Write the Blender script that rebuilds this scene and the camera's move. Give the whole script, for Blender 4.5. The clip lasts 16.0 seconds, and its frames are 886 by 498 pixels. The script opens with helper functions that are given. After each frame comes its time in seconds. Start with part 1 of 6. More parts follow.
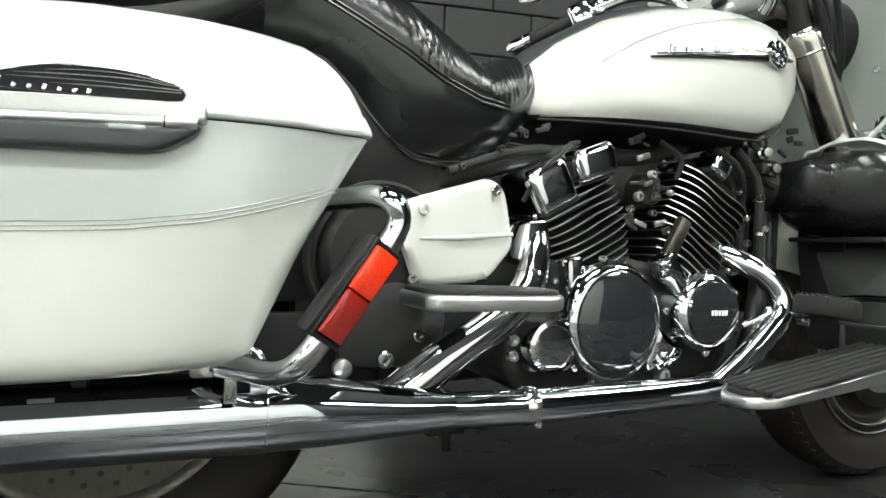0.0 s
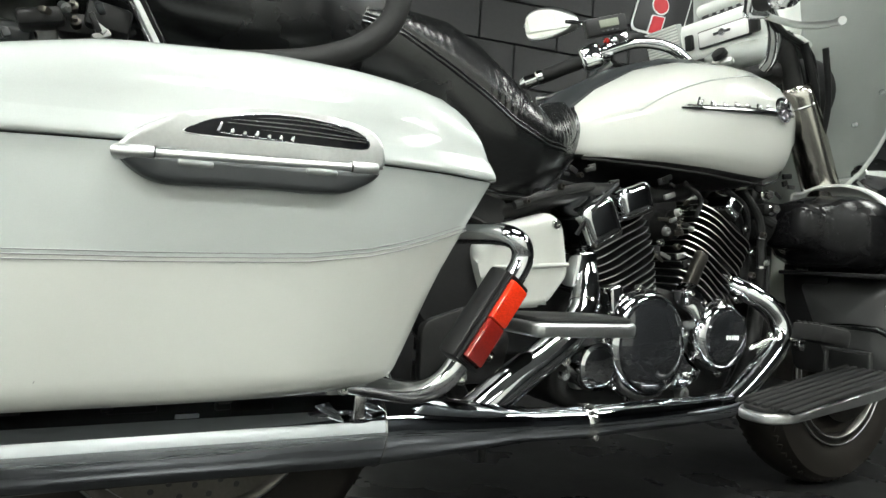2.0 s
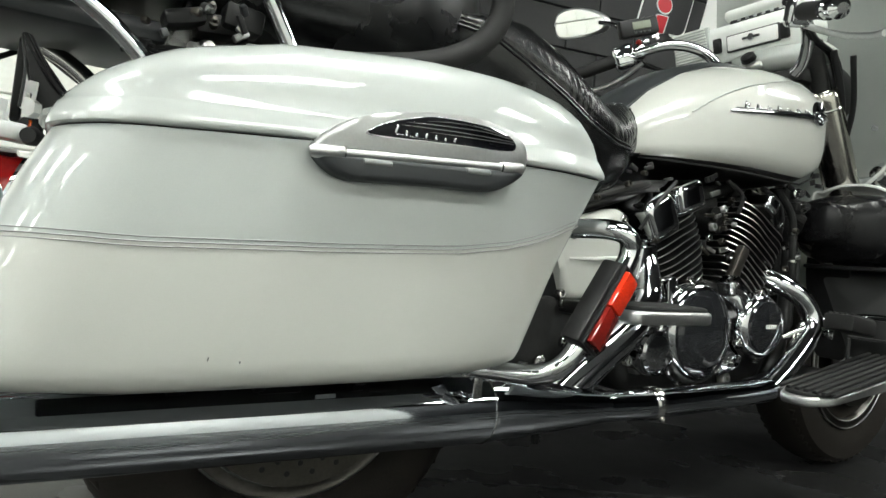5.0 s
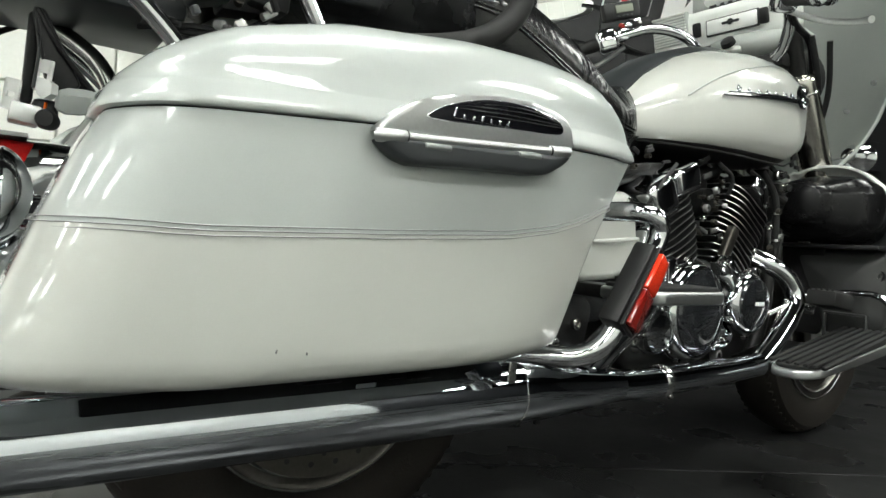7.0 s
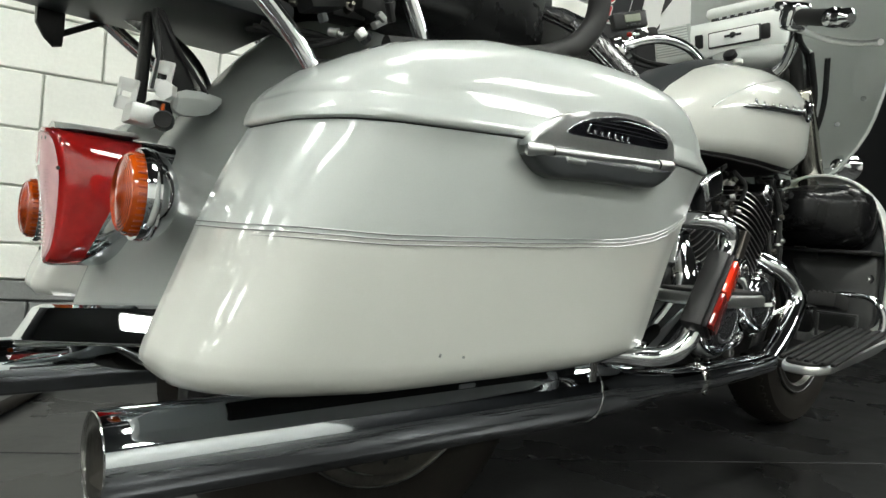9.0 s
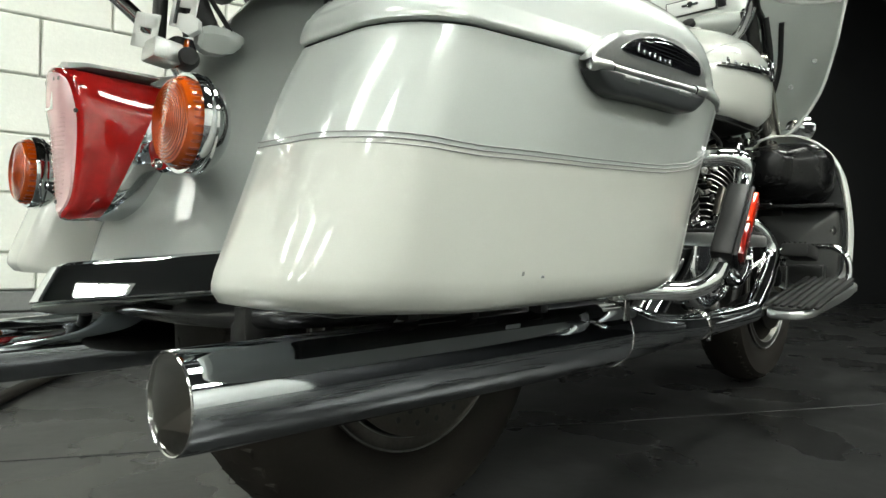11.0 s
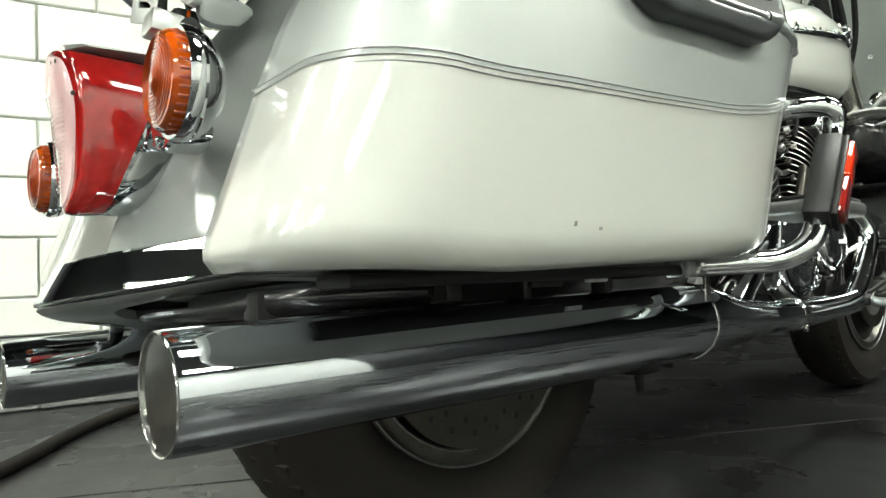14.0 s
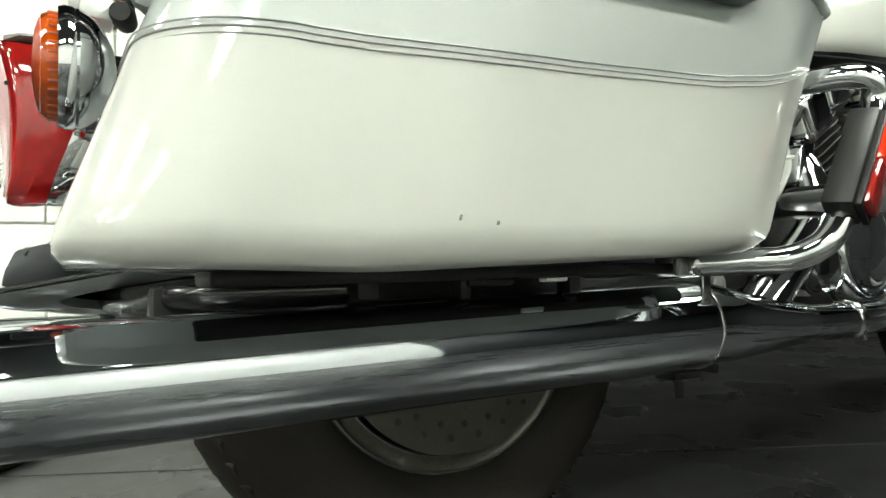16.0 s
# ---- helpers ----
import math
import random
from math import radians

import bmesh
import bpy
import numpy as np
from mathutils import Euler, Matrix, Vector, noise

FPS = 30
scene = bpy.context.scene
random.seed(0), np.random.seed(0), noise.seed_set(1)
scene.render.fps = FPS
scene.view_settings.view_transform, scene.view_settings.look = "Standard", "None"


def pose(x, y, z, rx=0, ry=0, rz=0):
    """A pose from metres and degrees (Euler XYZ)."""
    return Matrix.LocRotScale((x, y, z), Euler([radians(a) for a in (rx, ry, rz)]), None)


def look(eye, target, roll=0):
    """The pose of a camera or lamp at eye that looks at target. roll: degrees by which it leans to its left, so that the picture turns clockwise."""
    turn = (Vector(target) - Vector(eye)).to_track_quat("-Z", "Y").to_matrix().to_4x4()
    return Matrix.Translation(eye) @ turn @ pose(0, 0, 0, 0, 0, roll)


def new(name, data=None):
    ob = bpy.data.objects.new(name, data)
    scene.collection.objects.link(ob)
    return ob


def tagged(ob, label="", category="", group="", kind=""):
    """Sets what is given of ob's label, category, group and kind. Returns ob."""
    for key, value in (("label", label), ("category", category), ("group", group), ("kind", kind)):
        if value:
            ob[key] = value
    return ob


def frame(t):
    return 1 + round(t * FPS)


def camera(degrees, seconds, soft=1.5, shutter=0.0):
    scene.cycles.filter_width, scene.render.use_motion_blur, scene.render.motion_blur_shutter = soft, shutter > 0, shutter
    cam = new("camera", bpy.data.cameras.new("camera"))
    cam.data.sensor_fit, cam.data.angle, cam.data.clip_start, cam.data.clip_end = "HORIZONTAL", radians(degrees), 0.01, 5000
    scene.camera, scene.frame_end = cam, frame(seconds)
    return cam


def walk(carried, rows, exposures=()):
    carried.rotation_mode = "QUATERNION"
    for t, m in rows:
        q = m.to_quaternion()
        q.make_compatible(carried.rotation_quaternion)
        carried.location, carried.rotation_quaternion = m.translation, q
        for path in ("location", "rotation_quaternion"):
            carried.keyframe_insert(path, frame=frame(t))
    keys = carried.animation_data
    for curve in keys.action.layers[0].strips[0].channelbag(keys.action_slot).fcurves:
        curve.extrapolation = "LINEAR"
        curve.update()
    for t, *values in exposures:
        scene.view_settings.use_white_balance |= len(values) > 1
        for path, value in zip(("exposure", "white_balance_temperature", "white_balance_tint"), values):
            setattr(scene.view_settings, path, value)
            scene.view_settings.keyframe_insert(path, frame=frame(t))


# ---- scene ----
cam = camera(69.6, 16.0)
PATH = [
    (0, (0.106, -1.082, 0.517), (0.887, 0.759, 0.52), 2.5),
    (0.5, (0.047, -1.077, 0.518), (0.882, 0.741, 0.531), 3.3),
    (1, (-0.012, -1.077, 0.52), (0.883, 0.712, 0.548), 3.8),
    (1.5, (-0.071, -1.073, 0.525), (0.863, 0.695, 0.566), 4.1),
    (2, (-0.129, -1.063, 0.531), (0.837, 0.687, 0.578), 4.2),
    (2.5, (-0.181, -1.059, 0.534), (0.805, 0.681, 0.587), 4.3),
    (3, (-0.226, -1.045, 0.53), (0.771, 0.688, 0.582), 4.5),
    (3.5, (-0.254, -1.037, 0.522), (0.746, 0.694, 0.566), 4.8),
    (4, (-0.284, -1.035, 0.524), (0.733, 0.687, 0.559), 5.0),
    (6.5, (-0.366, -0.972, 0.509), (0.751, 0.687, 0.498), 3.6),
    (7, (-0.404, -0.953, 0.513), (0.774, 0.663, 0.495), 3.9),
    (7.5, (-0.449, -0.936, 0.511), (0.765, 0.654, 0.493), 4.3),
    (8, (-0.491, -0.908, 0.515), (0.758, 0.654, 0.494), 4.4),
    (8.5, (-0.528, -0.879, 0.518), (0.751, 0.659, 0.492), 4.7),
    (9, (-0.572, -0.858, 0.513), (0.736, 0.655, 0.488), 4.7),
    (11.5, (-0.646, -0.73, 0.412), (0.815, 0.636, 0.413), 1.0),
    (12, (-0.633, -0.705, 0.398), (0.78, 0.711, 0.418), -0.1),
    (12.5, (-0.62, -0.697, 0.378), (0.758, 0.752, 0.429), -1.1),
    (13, (-0.615, -0.694, 0.372), (0.745, 0.77, 0.449), -1.7),
    (13.5, (-0.598, -0.699, 0.37), (0.744, 0.781, 0.466), -2.0),
    (14, (-0.563, -0.709, 0.37), (0.741, 0.803, 0.477), -2.4),
    (14.5, (-0.525, -0.719, 0.368), (0.705, 0.856, 0.472), -2.1),
    (15, (-0.486, -0.727, 0.367), (0.687, 0.891, 0.458), -1.8),
    (15.5, (-0.448, -0.738, 0.369), (0.669, 0.918, 0.455), -1.3),
    (16, (-0.41, -0.754, 0.374), (0.65, 0.94, 0.452), -1.4),
]
walk(cam, [(t, look(eye, target, roll)) for t, eye, target, roll in PATH],
     exposures=[(0.0, 0.79, 6440, 10), (1.0, 0.59, 6440, 10), (2.5, 0.20, 6440, 10), (4.0, 0.04, 6460, 10), (6.5, -0.05, 6480, 10), (9.0, -0.10, 6520, 10), (11.3, 0.20, 6600, 6), (12.5, 0.45, 6640, 5), (14.0, 0.47, 6660, 5), (16.0, 0.47, 6680, 5)])

# ---- world and light ----
world = bpy.data.worlds.new("room_world")
scene.world = world
world.use_nodes = True
bg = world.node_tree.nodes["Background"]
bg.inputs["Color"].default_value = (0.9, 1.0, 0.95, 1)
bg.inputs["Strength"].default_value = 0.02
LAMP_POWER = 30


# ---- materials ----
def mat(name, base, rough=0.5, metal=0.0, coat=0.0, grain=0.0, grain_scale=60.0, stain=0.0, stain_scale=3.0,
        bump=0.0, bump_scale=200.0, rough_var=0.0, spec=0.5, coat_rough=0.03):
    """A surface with fine grain, broad stains and a little relief."""
    m = bpy.data.materials.new(name)
    m.use_nodes = True
    nt = m.node_tree
    b = nt.nodes["Principled BSDF"]
    b.inputs["Roughness"].default_value = rough
    b.inputs["Metallic"].default_value = metal
    b.inputs["Coat Weight"].default_value = coat
    b.inputs["Coat Roughness"].default_value = coat_rough
    b.inputs["Specular IOR Level"].default_value = spec
    b.inputs["Base Color"].default_value = (*base, 1)
    tc = nt.nodes.new("ShaderNodeTexCoord")
    col = None
    for amount, scale, detail in ((grain, grain_scale, 4), (stain, stain_scale, 6)):
        if not amount:
            continue
        n = nt.nodes.new("ShaderNodeTexNoise")
        n.inputs["Scale"].default_value, n.inputs["Detail"].default_value = scale, detail
        nt.links.new(tc.outputs["Object"], n.inputs["Vector"])
        r = nt.nodes.new("ShaderNodeMapRange")
        r.inputs["From Min"].default_value, r.inputs["From Max"].default_value = 0.3, 0.7
        r.inputs["To Min"].default_value, r.inputs["To Max"].default_value = 1 - amount, 1 + amount
        nt.links.new(n.outputs["Fac"], r.inputs["Value"])
        mx = nt.nodes.new("ShaderNodeMix")
        mx.data_type, mx.blend_type = "RGBA", "MULTIPLY"
        mx.inputs["Factor"].default_value = 1
        if col is None:
            mx.inputs[6].default_value = (*base, 1)
        else:
            nt.links.new(col, mx.inputs[6])
        nt.links.new(r.outputs["Result"], mx.inputs[7])
        col = mx.outputs[2]
        if rough_var:
            r2 = nt.nodes.new("ShaderNodeMapRange")
            r2.inputs["From Min"].default_value, r2.inputs["From Max"].default_value = 0.3, 0.7
            r2.inputs["To Min"].default_value, r2.inputs["To Max"].default_value = max(0.02, rough - rough_var), rough + rough_var
            nt.links.new(n.outputs["Fac"], r2.inputs["Value"])
            nt.links.new(r2.outputs["Result"], b.inputs["Roughness"])
    if col is not None:
        nt.links.new(col, b.inputs["Base Color"])
    if bump:
        n = nt.nodes.new("ShaderNodeTexNoise")
        n.inputs["Scale"].default_value, n.inputs["Detail"].default_value = bump_scale, 3
        nt.links.new(tc.outputs["Object"], n.inputs["Vector"])
        bp = nt.nodes.new("ShaderNodeBump")
        bp.inputs["Strength"].default_value, bp.inputs["Distance"].default_value = bump, 0.002
        nt.links.new(n.outputs["Fac"], bp.inputs["Height"])
        nt.links.new(bp.outputs["Normal"], b.inputs["Normal"])
    return m


def lens_mat(name, color, rough=0.15, emit=0.0, trans=0.35):
    m = mat(name, color, rough, coat=1.0, grain=0.14, grain_scale=90, stain=0.12, stain_scale=22)
    m.node_tree.nodes["Principled BSDF"].inputs["Transmission Weight"].default_value = trans
    return m


PEARL = mat("pearl_white_paint", (0.505, 0.516, 0.482), 0.34, coat=1.0, coat_rough=0.05, grain=0.015, grain_scale=900, stain=0.025, stain_scale=2.5)
SILVER = mat("silver_pearl_paint", (0.46, 0.49, 0.475), 0.36, metal=0.1, coat=1.0, coat_rough=0.05, grain=0.02, grain_scale=900, stain=0.025, stain_scale=2.5)
PINLINE = mat("grey_pinstripe", (0.31, 0.315, 0.31), 0.4, coat=0.5)
CHROME = mat("chrome", (0.66, 0.67, 0.68), 0.07, metal=1.0, stain=0.03, stain_scale=6, rough_var=0.02)
BRIGHT_CHROME = mat("mirror_chrome", (0.60, 0.615, 0.64), 0.02, metal=1.0, stain=0.03, stain_scale=6)
CHROME_DULL = mat("hazed_chrome", (0.62, 0.62, 0.60), 0.16, metal=1.0, stain=0.08, stain_scale=9, rough_var=0.05)
BRUSHED = mat("brushed_aluminium", (0.58, 0.59, 0.585), 0.37, metal=1.0, grain=0.04, grain_scale=300)
FORK_METAL = mat("satin_fork_metal", (0.52, 0.50, 0.45), 0.18, metal=1.0, stain=0.1, stain_scale=8)
GREY_PLASTIC = mat("dark_grey_plastic", (0.027, 0.030, 0.032), 0.38, grain=0.06, grain_scale=300)
BLACK_PLASTIC = mat("black_plastic", (0.012, 0.012, 0.0125), 0.40, spec=0.28, grain=0.1, grain_scale=200, stain=0.15, stain_scale=8, bump=0.08, bump_scale=900)
BLACK_PAINT = mat("black_engine_paint", (0.017, 0.017, 0.0168), 0.38, spec=0.3, grain=0.15, grain_scale=120, stain=0.25, stain_scale=12, bump=0.15, bump_scale=400)
BLACK_GLOSS_METAL = mat("black_bar_enamel", (0.012, 0.012, 0.013), 0.22, coat=0.3, stain=0.1, stain_scale=9)
GLOSS_BLACK = mat("gloss_black_enamel", (0.016, 0.017, 0.019), 0.07, coat=0.8, stain=0.1, stain_scale=12)
BADGE_BLACK = mat("black_badge_enamel", (0.006, 0.006, 0.008), 0.16, spec=0.2, stain=0.1, stain_scale=30)
FIN_EDGE = mat("machined_fin_edge", (0.52, 0.52, 0.51), 0.34, metal=1.0, stain=0.2, stain_scale=40)
LEATHER = mat("black_leather", (0.0085, 0.0089, 0.0092), 0.26, spec=0.5, grain=0.15, grain_scale=250, bump=0.14, bump_scale=420, stain=0.1, stain_scale=6, rough_var=0.05)
RUBBER = mat("tyre_rubber", (0.0115, 0.0093, 0.0072), 0.75, spec=0.3, grain=0.12, grain_scale=200, stain=0.25, stain_scale=7, bump=0.2, bump_scale=300)
RUBBER_PAD = mat("ribbed_rubber", (0.012, 0.012, 0.012), 0.66, spec=0.3, grain=0.1, grain_scale=200)
RED_LENS = lens_mat("red_lens", (0.40, 0.010, 0.009), 0.06, trans=0.1)
ORANGE_REFLECTOR = mat("orange_red_reflector", (0.80, 0.038, 0.010), 0.12, coat=1.0, grain=0.25, grain_scale=700)
PALE_LINE = mat("silver_accent_line", (0.50, 0.53, 0.51), 0.36, coat=1.0, stain=0.03)
PALE_PLASTIC = mat("pale_grey_plastic", (0.76, 0.785, 0.755), 0.38, coat=0.2, stain=0.05, stain_scale=8, grain=0.02, grain_scale=300)
BLUE_CHROME = mat("blued_chrome", (0.60, 0.63, 0.67), 0.04, metal=1.0, stain=0.05, stain_scale=5, rough_var=0.02)
RED_REFLECTOR = mat("red_reflector", (0.22, 0.012, 0.008), 0.12, coat=1.0, grain=0.25, grain_scale=700)
CLEAR_LENS = mat("frosted_pink_lens", (0.66, 0.42, 0.43), 0.15, coat=0.8, grain=0.06, grain_scale=60)
AMBER_LENS = lens_mat("amber_lens", (0.50, 0.072, 0.002), 0.06, trans=0.15)
AMBER_RIB = mat("ribbed_amber_plastic", (0.33, 0.042, 0.002), 0.30, grain=0.2, grain_scale=160)
WHITE_PLASTIC = mat("white_plastic", (0.72, 0.73, 0.70), 0.35, coat=0.2, stain=0.05, stain_scale=10)
FAIRING_GREY = mat("grey_fairing_plastic", (0.42, 0.445, 0.425), 0.38, coat=0.25, stain=0.08, stain_scale=4, grain=0.02, grain_scale=300)
POD_VINYL = mat("satin_black_pod_vinyl", (0.0065, 0.0065, 0.007), 0.24, spec=0.22, grain=0.1, grain_scale=200, stain=0.15, stain_scale=9, rough_var=0.08, bump=0.1, bump_scale=60)
SCREW_GREY = mat("grey_screw_head", (0.22, 0.23, 0.225), 0.4, metal=0.4, grain=0.1)
SATIN_GREY = mat("satin_grey_panel", (0.042, 0.043, 0.043), 0.30, grain=0.05, grain_scale=200, stain=0.1, stain_scale=7)
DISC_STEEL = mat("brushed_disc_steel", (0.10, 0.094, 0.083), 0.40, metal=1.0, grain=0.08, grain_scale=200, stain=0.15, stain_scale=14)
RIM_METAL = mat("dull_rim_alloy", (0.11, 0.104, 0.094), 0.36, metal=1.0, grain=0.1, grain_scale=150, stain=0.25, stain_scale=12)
WARM_METAL = mat("cast_alloy", (0.35, 0.35, 0.34), 0.42, metal=0.9, grain=0.1, grain_scale=150, stain=0.2, stain_scale=15)
LCD = mat("lcd_screen", (0.20, 0.22, 0.17), 0.2, grain=0.03)
MIRROR = mat("mirror_glass", (0.82, 0.83, 0.82), 0.01, metal=1.0)
RED_PAINT = mat("red_sign_paint", (0.60, 0.02, 0.03), 0.5, stain=0.05)
WHITE_PAINT = mat("white_sign_paint", (0.85, 0.86, 0.84), 0.5, stain=0.04)
BLACK_SIGN = mat("black_sign_paint", (0.02, 0.02, 0.022), 0.5, stain=0.1)
CEIL = mat("dark_ceiling_paint", (0.035, 0.036, 0.037), 0.8, grain=0.04, grain_scale=40, stain=0.05, stain_scale=0.7)
DARK_WALL = mat("dark_wall_paint", (0.02, 0.021, 0.023), 0.6, grain=0.1, grain_scale=30, stain=0.1, stain_scale=1.0)
SOOT = mat("sooty_steel", (0.042, 0.037, 0.030), 0.62, metal=0.2, grain=0.1, grain_scale=120, stain=0.2, stain_scale=25)
WHITE_WALL = mat("white_wall_paint", (0.78, 0.79, 0.75), 0.6, grain=0.03, grain_scale=60, stain=0.05, stain_scale=1.0)
WHITE_BLOCK = mat("white_painted_block", (0.80, 0.81, 0.76), 0.48, grain=0.03, grain_scale=70, stain=0.05, stain_scale=1.4, bump=0.35, bump_scale=140)
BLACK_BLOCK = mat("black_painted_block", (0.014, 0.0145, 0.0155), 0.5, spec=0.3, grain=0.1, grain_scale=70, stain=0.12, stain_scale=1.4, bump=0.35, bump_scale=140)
GREY_BLOCK = mat("grey_painted_block", (0.20, 0.205, 0.205), 0.45, grain=0.06, grain_scale=70, stain=0.1, stain_scale=1.4, bump=0.35, bump_scale=140)
FLOOR_MAT = mat("dark_sealed_concrete", (0.021, 0.0213, 0.0213), 0.30, spec=0.28, grain=0.16, grain_scale=45, stain=0.24, stain_scale=3.2, rough_var=0.10, bump=0.16, bump_scale=30)

LAMP = bpy.data.materials.new("fluorescent_tube_glow")
LAMP.use_nodes = True
_e = LAMP.node_tree.nodes.new("ShaderNodeEmission")
_e.inputs["Color"].default_value = (0.968, 1.0, 0.935, 1)
_e.inputs["Strength"].default_value = LAMP_POWER
LAMP.node_tree.links.new(_e.outputs["Emission"], LAMP.node_tree.nodes["Material Output"].inputs["Surface"])


# ---- shape helpers ----
def part(name, bm, material, parent=None, label="", smooth=True, flat_angle=35):
    """Links a bmesh as one mesh object under a thing or a part."""
    bmesh.ops.recalc_face_normals(bm, faces=bm.faces)
    me = bpy.data.meshes.new(name)
    bm.to_mesh(me)
    bm.free()
    if smooth:
        me.shade_smooth()
        me.set_sharp_from_angle(angle=radians(flat_angle))
    ob = new(name, me)
    me.materials.append(material)
    ob.parent = parent
    if label:
        ob["label"] = label
    return ob


def lerp(a, b, k):
    return a + (b - a) * k


def interp(x, table):
    """Smooth look-up of x in rows of (x, value)."""
    if x <= table[0][0]:
        return table[0][1]
    for (x0, v0), (x1, v1) in zip(table, table[1:]):
        if x <= x1:
            k = (x - x0) / (x1 - x0)
            return lerp(v0, v1, k)
    return table[-1][1]


def spline(pts, n=8):
    """Catmull-Rom through points."""
    P = [Vector(p) for p in pts]
    P = [P[0] * 2 - P[1]] + P + [P[-1] * 2 - P[-2]]
    out = []
    for i in range(1, len(P) - 2):
        p0, p1, p2, p3 = P[i - 1:i + 3]
        for k in range(n):
            t = k / n
            out.append(0.5 * (2 * p1 + (p2 - p0) * t + (2 * p0 - 5 * p1 + 4 * p2 - p3) * t * t + (3 * p1 - p0 - 3 * p2 + p3) * t ** 3))
    out.append(P[-2])
    return out


def loft(rings, bm=None, caps=True, closed=True):
    bm = bm or bmesh.new()
    vs = [[bm.verts.new(p) for p in r] for r in rings]
    n = len(vs[0])
    for a, b in zip(vs, vs[1:]):
        for i in range(n if closed else n - 1):
            j = (i + 1) % n
            bm.faces.new((a[i], a[j], b[j], b[i]))
    if caps and closed:
        bm.faces.new(vs[0])
        bm.faces.new(vs[-1])
    return bm


def tube(path, r, seg=14, bm=None, caps=True):
    """A round bar along a path; r is a number or one per point."""
    P = [Vector(p) for p in path]
    rings, up = [], None
    for i, p in enumerate(P):
        d = (P[min(i + 1, len(P) - 1)] - P[max(i - 1, 0)]).normalized()
        if up is None:
            up = d.orthogonal().normalized()
        up = (up - d * up.dot(d)).normalized()
        side = d.cross(up)
        rr = r if isinstance(r, (int, float)) else r[i]
        rings.append([p + (up * math.cos(a) + side * math.sin(a)) * rr for a in (2 * math.pi * k / seg for k in range(seg))])
    return loft(rings, bm, caps)


def lathe(profile, centre, axis, seg=40, bm=None, squash=1.0):
    """Turns rows of (distance along axis, radius) about an axis."""
    axis = Vector(axis).normalized()
    u = Vector((0, 0, 1)) if abs(axis.z) < 0.9 else Vector((1, 0, 0))
    u = (u - axis * u.dot(axis)).normalized()
    v = axis.cross(u)
    c = Vector(centre)
    rings = []
    for d, r in profile:
        r = max(r, 1e-4)
        rings.append([c + axis * d + (u * math.cos(a) + v * math.sin(a) * squash) * r for a in (2 * math.pi * k / seg for k in range(seg))])
    return loft(rings, bm, caps=tuple(profile[0]) != tuple(profile[-1]))


def box(cx, cy, cz, sx, sy, sz, bevel=0.004, m=None, bm=None, segs=2):
    b = bmesh.new()
    bmesh.ops.create_cube(b, size=1)
    for v in b.verts:
        v.co = Vector((v.co.x * sx, v.co.y * sy, v.co.z * sz))
    if bevel:
        bmesh.ops.bevel(b, geom=b.edges[:], offset=min(bevel, 0.45 * min(sx, sy, sz)), segments=segs, affect="EDGES", profile=0.5)
    t = Matrix.Translation((cx, cy, cz)) @ (m or Matrix())
    bmesh.ops.transform(b, matrix=t, verts=b.verts[:])
    if bm is None:
        return b
    me = bpy.data.meshes.new("tmp")
    b.to_mesh(me)
    b.free()
    bm.from_mesh(me)
    bpy.data.meshes.remove(me)
    return bm


def plate(outline, y0, y1, bevel=0.004, segs=2):
    """An outline in the x-z plane, extruded from y0 to y1, its edges rounded."""
    bm = bmesh.new()
    f = bm.faces.new([bm.verts.new((x, y0, z)) for x, z in outline])
    r = bmesh.ops.extrude_face_region(bm, geom=[f])
    for v in r["geom"]:
        if isinstance(v, bmesh.types.BMVert):
            v.co.y = y1
    if bevel:
        caps = [e for e in bm.edges if abs(e.verts[0].co.y - e.verts[1].co.y) < 1e-6]
        bmesh.ops.bevel(bm, geom=caps, offset=bevel, segments=segs, affect="EDGES", profile=0.5)
    return bm


def round_poly(pts, n=6):
    """A closed outline smoothed through its points."""
    P = [Vector((p[0], p[1], 0)) for p in pts]
    out = []
    m = len(P)
    for i in range(m):
        p0, p1, p2, p3 = P[i - 1], P[i], P[(i + 1) % m], P[(i + 2) % m]
        for k in range(n):
            t = k / n
            q = 0.5 * (2 * p1 + (p2 - p0) * t + (2 * p0 - 5 * p1 + 4 * p2 - p3) * t * t + (3 * p1 - p0 - 3 * p2 + p3) * t ** 3)
            out.append((q.x, q.y))
    return out


def soft_corners(pts, r, n=5):
    """An outline whose corners are cut round with radius about r."""
    out = []
    m = len(pts)
    for i in range(m):
        a, b, c = (Vector(pts[i - 1]), Vector(pts[i]), Vector(pts[(i + 1) % m]))
        da, dc = (a - b), (c - b)
        k = min(r, da.length * 0.45, dc.length * 0.45)
        p, q = b + da.normalized() * k, b + dc.normalized() * k
        for s in range(n + 1):
            t = s / n
            v = p * (1 - t) ** 2 + b * 2 * t * (1 - t) + q * t * t
            out.append((v.x, v.y))
    return out


def superring(x, zlo, zhi, hw, n=36, e=2.6, y0=0.0, flare=0.0):
    """A rounded cross-section across the bike at x."""
    out = []
    zc, hz = (zlo + zhi) / 2, (zhi - zlo) / 2
    for k in range(n):
        a = 2 * math.pi * k / n
        c, s = math.cos(a), math.sin(a)
        y = hw * math.copysign(abs(c) ** (2 / e), c)
        z = hz * math.copysign(abs(s) ** (2 / e), s)
        out.append(Vector((x, y0 + y * (1 - flare * z / hz), zc + z)))
    return out


